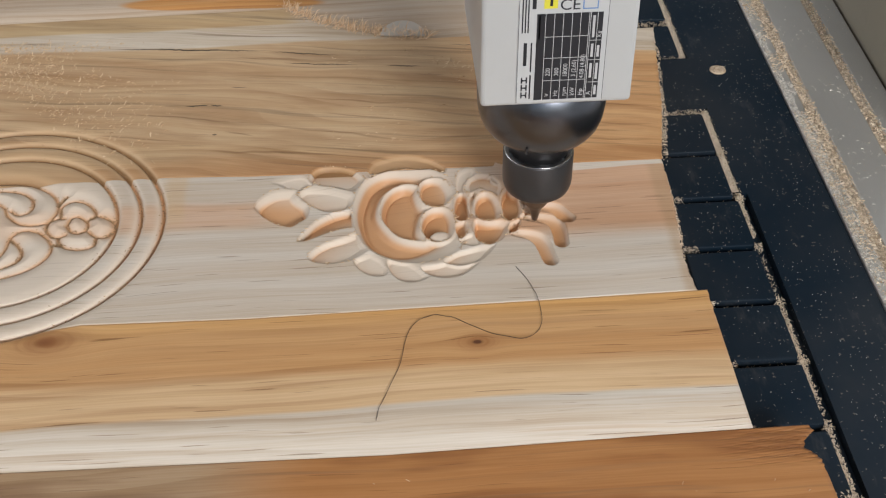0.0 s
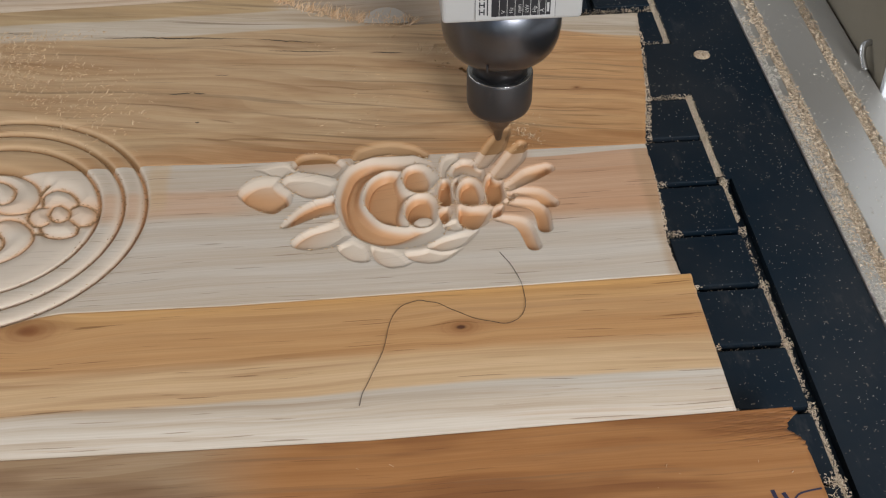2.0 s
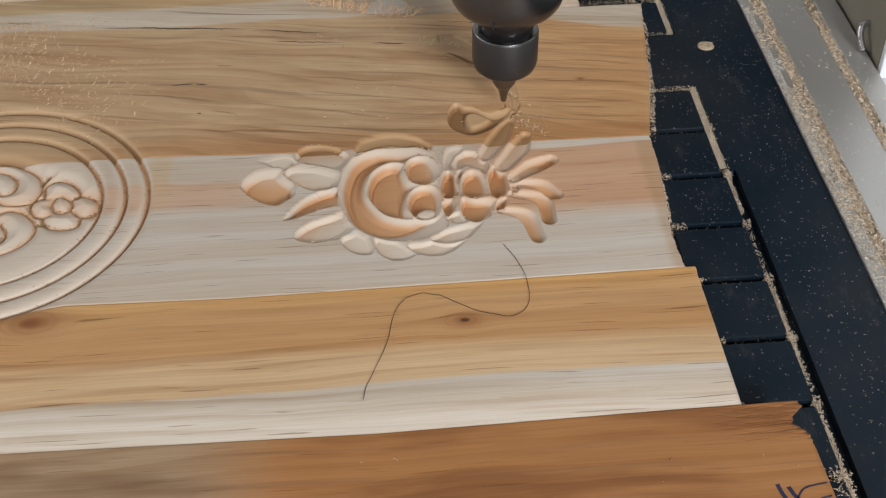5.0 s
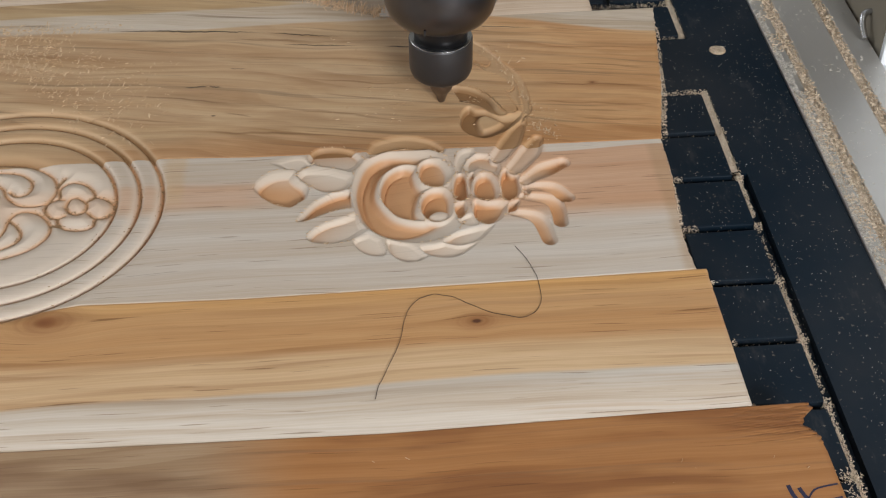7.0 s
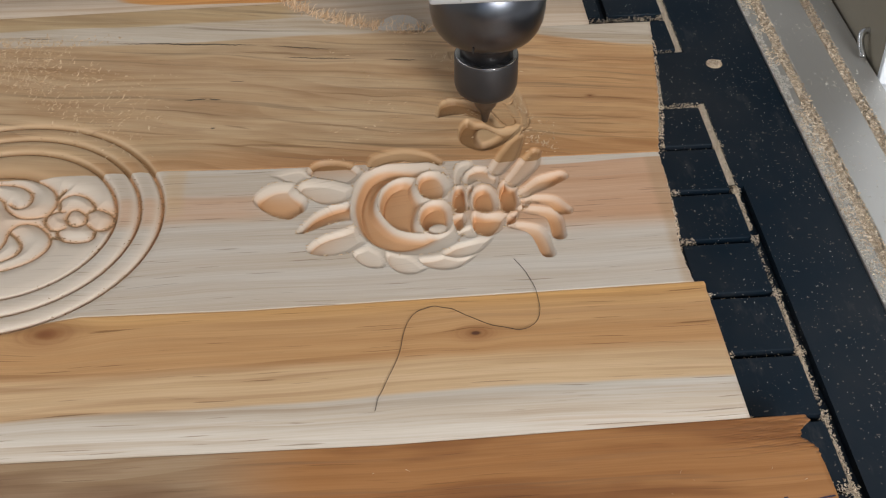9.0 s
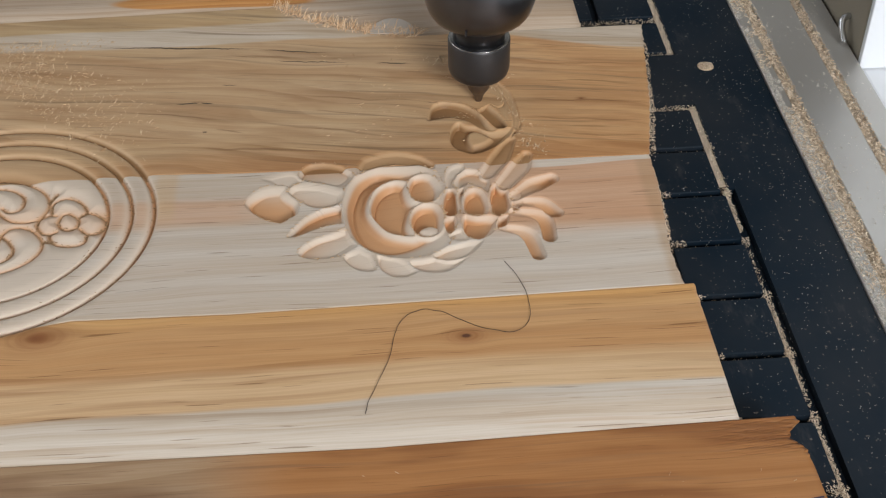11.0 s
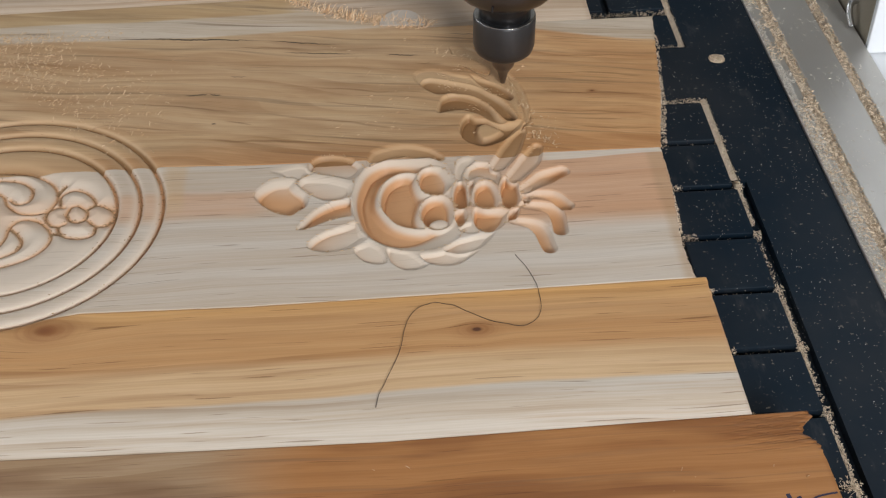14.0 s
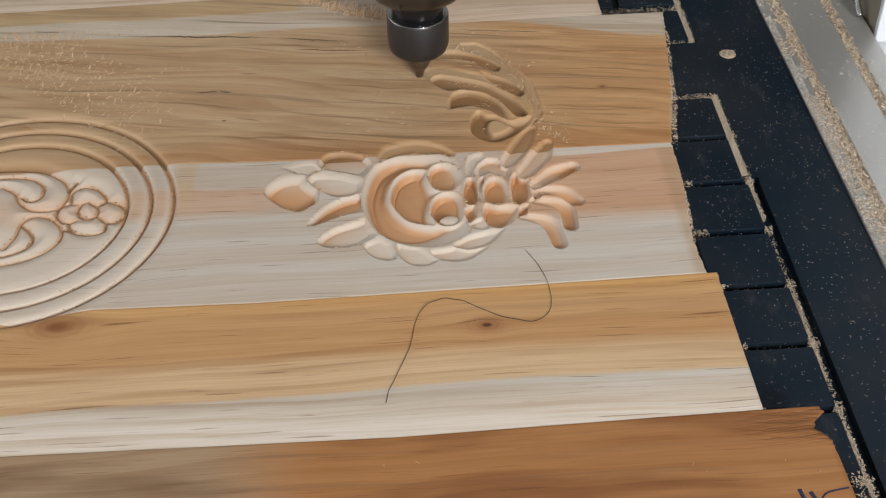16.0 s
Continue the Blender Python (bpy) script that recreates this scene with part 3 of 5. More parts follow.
FLOWER = [
    ([(60.7, 55), (63.5, 67), (72.1, 71.2), (75.5, 66), (69.4, 56.1), (66.3, 46.1), (61.7, 44.1)], 2.4, -100, 0, 0),
    ([(57.7, 30.4), (60.6, 44.2), (65.6, 46.2), (68.6, 38.3), (68.9, 23.8), (64.8, 17.9), (59.1, 20)], 6.4, 170, 0.4, 1.5),
    ([(57.7, 15), (64.1, 18.5), (65.7, 11.6), (63.7, 4.6), (59.8, 1), (57.8, 7.2)], 5, 190, 0.5, 1),
    ([(59.1, 0.5), (68.3, 4.2), (71.8, -4.3), (67.7, -7.2), (60.5, -4.5)], 2.2, 160, 0.2, 1),
    ([(66.2, 49.1), (69.6, 59.1), (77.3, 64.6), (85.6, 61.5), (90.6, 51.4), (88.3, 39.7), (83.3, 45.4), (76.2, 48.9), (70.6, 44.6)], 3.2, 80, 0.3, 1.5),
    ([(87.5, 21.2), (88.3, 36.1), (90.8, 46), (96.4, 49.1), (101.2, 42.2), (102.7, 29.8), (99.8, 20.2), (93.8, 15.6), (89.3, 17.1)], 6, 170, 0.5, 2),
    ([(68.4, 9.7), (70.6, 18), (77.6, 16.3), (87.4, 16.6), (92.9, 13.4), (89.2, 2.6), (81.7, -5), (74.5, -5.6), (69.7, 0.3)], 5.2, 165, 0.5, 1.5),
    ([(68.1, 41.2), (72.6, 45.6), (72.3, 33.9), (72.8, 22.3), (69.6, 19.2), (67.6, 26.2)], 3, 20, 0.6, 1.5),
    ([(71, 31.7), (73.3, 40.8), (79.2, 45.1), (85.1, 41.1), (88, 29.2), (85.9, 19), (79.1, 16.7), (73.2, 18.9), (71.1, 24.7)], 5.8, 175, 0.7, 3),
    ([(101.6, 36.3), (108.7, 42.8), (109.7, 33.3), (107.8, 23.6), (102.5, 21.7)], 5.2, 180, 0.5, 1.5),
    ([(91.7, 12.4), (99, 16.3), (96.9, 7.5), (90.9, 1.9)], 5, 180, 0.5, 1),
]
# troughs: control points; radii along them; depth; start and end of the cutting, None where it is older
FINGERS = [
    ([(105, 29), (121, 26), (129, 16)], (3.7, 5.5, 5.1), (3.6, 5.2, 7.2), None),
    ([(102, 19), (120, 12), (122, -8)], (3.7, 5.5, 4.6), (3.6, 5.2, 5.6), None),
    ([(93, 4), (108, -3), (113, -24)], (3.2, 5.5, 4.6), (3.4, 4.8, 5.2), None),
    ([(105, 35), (119, 45), (131, 51)], (4.6, 7.4, 5.1), (3.0, 4.2, 6.4), (0.0, 0.45)),
    ([(100, 48), (111, 64), (118, 78)], (6.4, 7.8, 4.1), 3.2, (0.4, 0.8)),
    ([(90, 60), (100, 77), (109, 96)], (6.0, 7.4, 4.1), 3.2, (0.6, 1.15)),
    ([(109, 101), (115, 112), (115, 123)], (2.8, 3.7, 2.8), 3.0, (1.2, 1.6)),
]
ARC = [
    ([(113, 110), (115, 128), (111, 155), (97, 178)], (4.1, 3.7, 3.7, 2.8), 1.7, (1.3, 2.5)),
]
# scoops still to be cut: outline; depth; bearing; the line that the cutter follows; start and end of the cutting
LATE = [
    ([(68.9, 210.8), (81.3, 205.1), (93.0, 193.3), (105.3, 169.7), (112.6, 143.0), (113.3, 117.3), (110.1, 110.1), (104.6, 124.8), (98.7, 146.2), (86.4, 166.8), (71.4, 187.4)], 1.5, 40, [(111.3, 114.1), (106.8, 145.6), (93.8, 179.5), (70.6, 204.4)], (1.3, 2.5)),
    ([(67.7, 102.3), (70.1, 112.7), (75.3, 118.4), (80.5, 114.6), (89.4, 112.6), (96.7, 106.6), (104.8, 108.7), (111.8, 111.4), (113, 105.3), (107.3, 96.5), (96.6, 87), (84.5, 81.6), (75.2, 84.9), (69.2, 91.8)], 4.8, 195, [(109.3, 103.6), (94.8, 88.5), (77.3, 86.6), (69.7, 102.2), (76.6, 114.9), (87.2, 110), (96.4, 104)], (1.95, 3.7)),
    ([(53.4, 122.2), (56.8, 137), (62, 142.9), (70.2, 144.4), (81.8, 138.5), (90.9, 128.1), (96.5, 116), (101.1, 107.6), (94.7, 106.1), (88.1, 111.3), (83.9, 117), (78.3, 120.9), (70.6, 124.2), (62.6, 123.5)], 4.4, 75, [(99.6, 107.7), (88.2, 120.8), (73.4, 133.6), (54.6, 128.2)], (6.0, 7.3)),
    ([(39.2, 170), (45.8, 176.8), (58.2, 176.6), (70.1, 169.7), (87.8, 160.2), (98.7, 145.7), (90.3, 142.8), (67, 156.1), (53.2, 163), (43.5, 158)], 1.5, -80, [(98.7, 145.7), (67.6, 163.3), (41.3, 169.8)], (12.3, 13.0)),
    ([(43.6, 159.4), (46.3, 165), (53.4, 166.6), (67.5, 161.8), (83.3, 154.8), (94.4, 143.9), (101.5, 133.5), (106.2, 122.1), (108.7, 111.7), (101.7, 109.6), (96, 119.5), (90, 130.9), (80, 140.8), (66.2, 145.4), (56.1, 144.8), (48.4, 151.1)], 4.6, -120, [(105.4, 114), (93.8, 136.9), (74.8, 151.1), (46, 158.5)], (10.4, 12.4)),
    ([(80.3, 168.1), (88.1, 163.1), (97.8, 157.2), (106.9, 146.4), (109.7, 139.1), (105.6, 134.5), (99.9, 137.8), (92.8, 147.6), (85.4, 156)], 4.4, -60, [(107.6, 137.9), (95.2, 151.7), (82.1, 165)], (11.8, 12.7)),
    ([(34, 191.3), (44.8, 198.1), (61.7, 197.5), (78.1, 192.3), (89.8, 182.3), (96.1, 173.5), (93.4, 167.1), (87.9, 169.7), (81, 176.2), (69, 183.2), (54.6, 185.9), (44.1, 184.4)], 4.2, -60, [(93.8, 171.5), (77.5, 184), (57, 191), (36.1, 191.9)], (15.05, 16.1)),
]
# the island that is left standing in the spiral
ISLAND = [(79.2, 108.6), (87.3, 111.3), (96.4, 103.9), (99.0, 99.1), (92.5, 92.4), (82.2, 89.3), (77.5, 98.1)]
# grooves within the medallion
SCROLLS = [
    [(-250.7, 81.9), (-232.2, 81.6), (-216.8, 78.6), (-202.2, 68.4), (-196.2, 56.1), (-197.9, 44.6), (-204.4, 38.3), (-217.1, 39.3), (-226.6, 48), (-231.3, 57.6), (-239.8, 64.2)],
    [(-245.5, 74.2), (-230.7, 73.6), (-219.7, 69.7), (-213.1, 61.5), (-213.9, 51.6), (-220.6, 48.7), (-226.2, 53.7)],
    [(-227.7, 2.9), (-223, 14.3), (-221.1, 26.7), (-214.1, 32.8), (-202.9, 29.2), (-195, 18.1), (-195.3, 7.3), (-202.6, -2.7), (-215, -9.5), (-228, -12.6)],
    [(-221.5, 25.1), (-215.9, 19.2), (-211.6, 10.7), (-213.9, 2.9), (-223.2, -2.7), (-233, -5)],
    [(-196.2, 56.1), (-192.4, 64.6)],
    [(-195, 18.1), (-187.7, 15.9)],
    [(-187.9, 35.3), (-186.1, 42.5), (-181.3, 43.9), (-175.4, 38.3), (-174.8, 31.5), (-178.6, 27.8), (-184.1, 29.4), (-187.9, 35.3)],
    [(-193, 45.4), (-193.8, 54.7), (-186.2, 60), (-176.5, 55.7), (-170.8, 45.9), (-174.3, 40.5)],
    [(-174.3, 40.5), (-168.3, 43.4), (-159.7, 38.2), (-156.6, 31.2), (-161.3, 23.7), (-167.6, 23.1), (-173.4, 29.1)],
    [(-167.5, 22), (-168.9, 14.4), (-176.6, 11.8), (-186.4, 14.7), (-191.2, 22.7), (-187.3, 26.8)],
    [(-189.8, 42.8), (-194.5, 43.2), (-199.9, 39.1), (-200.2, 32.3), (-195.1, 25.2), (-191.2, 24.9)],
]
MEDALLION, RINGS = (-228.5, 32.8), (101.6, 87.4, 72.4)


def closed_line(ctrl, per=6):
    """A smooth closed outline through the control points."""
    c = np.array(ctrl, float)
    n = len(c)
    u = np.linspace(0, 1, per, endpoint=False)[:, None]
    out = []
    for i in range(n):
        p0, p1, p2, p3 = c[i - 1], c[i], c[(i + 1) % n], c[(i + 2) % n]
        out.append(0.5 * (2 * p1 + (p2 - p0) * u + (2 * p0 - 5 * p1 + 4 * p2 - p3) * u ** 2 + (3 * p1 - p0 - 3 * p2 + p3) * u ** 3))
    return np.vstack(out)


def outline_distance(x, y, line):
    """Distance to a closed line, positive inside it."""
    best, inside = np.full(x.shape, 1e9), np.zeros(x.shape, bool)
    for (ax, ay), (bx, by) in zip(line, np.roll(line, -1, 0)):
        dx, dy = bx - ax, by - ay
        u = np.clip(((x - ax) * dx + (y - ay) * dy) / (dx * dx + dy * dy + 1e-9), 0, 1)
        best = np.minimum(best, (x - ax - u * dx) ** 2 + (y - ay - u * dy) ** 2)
        if ay != by:
            inside ^= ((ay > y) != (by > y)) & (x < ax + (y - ay) * dx / dy)
    return np.where(inside, 1, -1) * np.sqrt(best)


def ease(v):
    v = np.clip(v, 0, 1)
    return v * v * (3 - 2 * v)


def scoop(x, y, e, outline, deep, bearing, ridge, lip, sides=(0.48, 0.17)):
    """Lays one scoop into the depths e: a steep wall on its deep side, rising gently to the other."""
    line = closed_line(outline)
    reach = lip + 0.5
    m = (x > line[:, 0].min() - reach) & (x < line[:, 0].max() + reach) & (y > line[:, 1].min() - reach) & (y < line[:, 1].max() + reach)
    if not m.any():
        return e
    px, py, old = x[m], y[m], e[m]
    d = outline_distance(px, py, line)
    a = radians(bearing)
    run = line @ np.array([math.cos(a), math.sin(a)])
    t = (px * math.cos(a) + py * math.sin(a) - run.min()) / (run.max() - run.min())
    wide = d.max()
    if deep < 0:
        own = ridge + deep * np.sqrt(np.clip(1 - (1 - d / wide) ** 2, 0, 1))
    else:
        wall = wide * (sides[0] - (sides[0] - sides[1]) * ease(t * 1.2))
        q = d / wall
        own = ridge + 1.30 * deep * (0.45 + 0.55 * np.clip(t * 1.1, 0, 1)) * (0.80 * np.clip(q, 0, 1) + 0.20 * ease((q - 1) / 0.16) + 0.26 * np.exp(-((q - 1) / 0.30) ** 2) * ease(1.8 * t - 0.4))
    outside = old if lip == 0 else np.minimum(old, ridge + np.maximum(old - ridge, 0) * ease(-d / lip) ** 0.8)
    out = e.copy()
    out[m] = np.where(d > 0, own, outside)
    return out


def stroke_field(X, Y, ctrl, radii, deep):
    """Depth of one trough over the grid, and how far along the stroke each point lies."""
    rough_line = spline(ctrl, 20)
    n = int(max(16, np.linalg.norm(np.diff(rough_line, axis=0), axis=1).sum() / 1.1))
    pts = spline(ctrl, n)
    rs = np.interp(np.linspace(0, 1, n + 1), np.linspace(0, 1, len(radii)), radii)
    best = np.full(X.shape, -1.0)
    along, lean = np.zeros(X.shape), np.zeros(X.shape)
    m = (X > pts[:, 0].min() - rs.max()) & (X < pts[:, 0].max() + rs.max()) & (Y > pts[:, 1].min() - rs.max()) & (Y < pts[:, 1].max() + rs.max())
    x, y = X[m], Y[m]
    if x.size:
        q = 1 - ((x[None] - pts[:, 0, None]) ** 2 + (y[None] - pts[:, 1, None]) ** 2) / (rs[:, None] ** 2)
        k = q.argmax(0)
        best[m] = q[k, np.arange(x.size)]
        along[m] = k / n
        lean[m] = (pts[k, 0] - x) / rs[k] - 0.4 * (y - pts[k, 1]) / rs[k]
    q = np.clip(best, 0, 1)
    deep = np.interp(along, np.linspace(0, 1, np.size(deep)), np.atleast_1d(deep)) if np.size(deep) > 1 else deep
    return deep * np.clip(q * 1.5, 0, 1) ** 0.75 * (1 + 0.28 * lean), along


def late_field(x, y, entry):
    """Depth of a scoop that is cut later, and how far along the cutter's line each point lies."""
    outline, deep, bearing, guide, when = entry
    e = scoop(x, y, np.zeros(x.shape), outline, deep, bearing, 0.0, 0.0, (0.34, 0.10))
    isle = outline_distance(x, y, closed_line(ISLAND))
    e = np.where(isle > 0, e * (1 - 0.72 * ease(isle / 4.5)), e)
    pts = spline(guide, 40)
    near = np.stack([(x - p[0]) ** 2 + (y - p[1]) ** 2 for p in pts]).argmin(0)
    return e, near / 40.0


def medallion_field(X, Y):
    """Turned rings with a flower and scrolls within; the far half mirrors the near one."""
    R = np.hypot(X - MEDALLION[0], Y - MEDALLION[1])
    mirrored = np.where(X < MEDALLION[0] - 32, 2 * (MEDALLION[0] - 32) - X, X)
    d = np.zeros(X.shape)
    rim, mid, inner = RINGS
    # between two grooves the band is a rounded bead, low towards the inner groove
    for r_in, r_out in ((inner, mid), (mid, rim)):
        u = np.clip((R - r_in) / (r_out - r_in), 0, 1)
        d = np.where((R > r_in) & (R < r_out), 2.4 - 2.0 * np.sin(np.pi * u ** 0.8) ** 0.7, d)
    d = np.where((R >= rim) & (R < rim + 7), 1.5 * (1 - (R - rim) / 7) ** 1.5, d)
    inside = R < inner
    near = np.full(X.shape, 1e9)
    for ctrl in SCROLLS:
        for p in spline(ctrl, 140):
            near = np.minimum(near, (mirrored - p[0]) ** 2 + (Y - p[1]) ** 2)
    bed_in = 0.9 + 1.3 * np.exp(-((inner - R) / 5.0) ** 2)
    d = np.where(inside, bed_in + 2.6 * np.exp(-near / 26.0), d)
    d = np.maximum(d, np.where(inside, 5.6 * np.exp(-near / 3.6), 0))
    for ring in RINGS:
        d = np.maximum(d, 6.0 * np.exp(-((R - ring) / 1.7) ** 2))
    return d


def depth_mm(X, Y, late=True):
    d = np.zeros(X.shape)
    m = X < -110
    if m.any():
        d[m] = medallion_field(X[m], Y[m])
    m = (X > -76) & (X < 140) & (Y > -45) & (Y < 205)
    if m.any():
        x, y = X[m], Y[m]
        e = np.zeros(x.shape)
        for entry in LEAVES + LOBES + RING + FLOWER:
            e = scoop(x, y, e, *entry)
        for ctrl, radii, deep, when in FINGERS + ARC:
            if when is None or late:
                own = stroke_field(x, y, ctrl, radii, deep)[0]
                e = np.where(own > 0.05, np.maximum(own, 0.25 * e), e)
        if late:
            for entry in LATE:
                own = late_field(x, y, entry)[0]
                e = np.where(own > 0.05, np.maximum(own, 0.25 * e), e)
        d[m] = e
    m = (X > 168) & (Y < -164) & (Y > -196)
    if m.any():
        # torn fibres at the splintered corner
        x, y = X[m], Y[m]
        tear = np.sin(y * 1.7 + 0.24 * x + 1.3 * np.sin(x * 0.21)) * np.sin(x * 0.33 + y * 0.5) + 0.5 * np.sin(y * 3.9 - x * 0.4)
        d[m] = 0.85 * np.clip(tear, 0, 1) * ease((x - 172) / 40) * ease((y + 194) / 14) * ease((-164.3 - y) / 2)
    return d


def stops(spans):
    out = []
    for a, b, s in spans:
        k = max(1, int(round((b - a) / s)))
        out += list(np.linspace(a, b, k, endpoint=False))
    return np.array(out + [spans[-1][1]])


PANEL_LEFT = -520.0
COLS = stops([(PANEL_LEFT, -300, 10), (-300, -112, 0.7), (-112, -76, 4), (-76, 142, 0.5), (142, 200, 2.0)])
panel = tagged(new("carved_panel"), "glued teak panel, partly carved with a ringed medallion and flower", "wooden panel")


def plank(name, y_low, y_high, rows, right, material, label):
    """A plank between two seams; right(y) is its end. All in millimetres."""
    V = rows[:, None]
    Xb = np.repeat(COLS[None, :], len(rows), 0)
    lo, hi = y_low(COLS)[None, :], y_high(COLS)[None, :]
    Y = lo + (hi - lo) * V
    end = right(Y)
    X = np.where(Xb > 142, 142 + (Xb - 142) * (end - 142) / 58.0, Xb)
    D = depth_mm(X, Y)
    if len(rows) > 100:
        for _ in range(1):
            D[1:-1, 1:-1] = (D[1:-1, 1:-1] * 4 + D[:-2, 1:-1] + D[2:, 1:-1] + D[1:-1, :-2] + D[1:-1, 2:]) / 8
    D[0, :] = np.maximum(D[0, :], 0.35)
    D[-1, :] = np.maximum(D[-1, :], 0.35)
    D[:, -1] = np.maximum(D[:, -1], 0.3)
    n_r, n_c = X.shape
    top = np.stack([X, Y, -D], -1).reshape(-1, 3) / 1000.0
    idx = np.arange(n_r * n_c).reshape(n_r, n_c)
    quads = np.stack([idx[:-1, :-1], idx[:-1, 1:], idx[1:, 1:], idx[1:, :-1]], -1).reshape(-1, 4).tolist()
    rim = np.concatenate([idx[0, :], idx[1:, -1], idx[-1, -2::-1], idx[-2:0:-1, 0]])
    base = top[rim].copy()
    base[:, 2] = -0.0198
    # splintered corner: base tucked in to hide its side wall from the camera
    base[(base[:, 0] > 0.215) & (base[:, 1] < -0.163) & (base[:, 1] > -0.190), 0] -= 0.010
    n0 = len(top)
    k = len(rim)
    sides = [(int(rim[i]), int(n0 + i), int(n0 + (i + 1) % k), int(rim[(i + 1) % k])) for i in range(k)]
    ob = mesh_part(name, np.vstack([top, base]), quads + sides + [tuple(range(n0 + k - 1, n0 - 1, -1))], material, panel)
    ob["label"] = label
    me = ob.data
    flat = [True] * len(quads) + [False] * (len(sides) + 1)
    me.polygons.foreach_set("use_smooth", flat)
    return ob


def seam(points):
    xs, ys = zip(*points)
    return lambda x: np.interp(x, xs, ys)


S_BOTTOM = seam([(-600, -330), (300, -330)])
S_A = seam([(-600, -164), (-190, -165), (8, -168), (202, -164)])
S_C = seam([(-600, -66), (-208, -66), (-165, -59), (-71, -61), (202, -57)])
S_D = seam([(-600, 80), (-125, 76), (-71, 73), (202, 71)])
S_F = seam([(-600, 282), (-272, 280), (-56, 286), (-37, 268), (-11, 253), (20, 240), (54, 234), (229, 236)])
S_TOP = seam([(-600, 347), (300, 343)])


def end_low(y):
    return np.interp(y, [-330, -211, -187, -184, -182, -180, -178.2, -176.4, -174.5, -172.8, -171.2, -169.5, -168.2, -164], [235, 232, 231.5, 229.5, 228, 225.5, 224.5, 226.5, 225.5, 228.5, 228, 231.5, 233, 231]) + 0.35 * np.sin(y * 1.9)


def end_pale(y):
    return 200 - 6 * np.exp(-((y + 30) / 45.0) ** 2) + 0.3 * np.sin(y * 0.5) + 0.15 * np.sin(y * 1.7)


def end_upper(y):
    return np.interp(y, [70, 134, 199, 236], [200, 213, 222, 227]) + 0.3 * np.sin(y * 0.7)


PITCH = 0.6


def even(length, step):
    return np.linspace(0, 1, int(length / step) + 1)


low = plank("plank", S_BOTTOM, S_A, np.array([0, 0.4, 0.6, 0.7, 0.8, *np.linspace(0.83, 1, 64)]), end_low, M_LOW, "red-brown teak plank with a splintered corner")
orange = plank("plank", S_A, S_C, np.array([0, 0.3, 0.6, 0.75, 0.8, *np.linspace(0.82, 1, 22)]), lambda y: 201.5 + 0.25 * np.sin(y * 0.6), M_ORANGE, "orange heartwood plank with a knot and a pale sapwood edge")
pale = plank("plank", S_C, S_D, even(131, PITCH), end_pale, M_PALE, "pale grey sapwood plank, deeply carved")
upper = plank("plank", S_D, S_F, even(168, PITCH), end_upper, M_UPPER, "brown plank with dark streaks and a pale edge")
COLS = stops([(PANEL_LEFT, 142, 12), (142, 200, 8)])
COLS = np.unique(np.concatenate([COLS, [-56, -37, -11, 20, 54]]))
top_plank = plank("plank", S_F, S_TOP, np.linspace(0, 1, 4), lambda y: 180 + 0 * y, M_TOP, "pale plank with an orange streak and a torn edge")

# ---- wood that is still standing where the cutter comes later: pieces that give way as it passes ----
waste = []


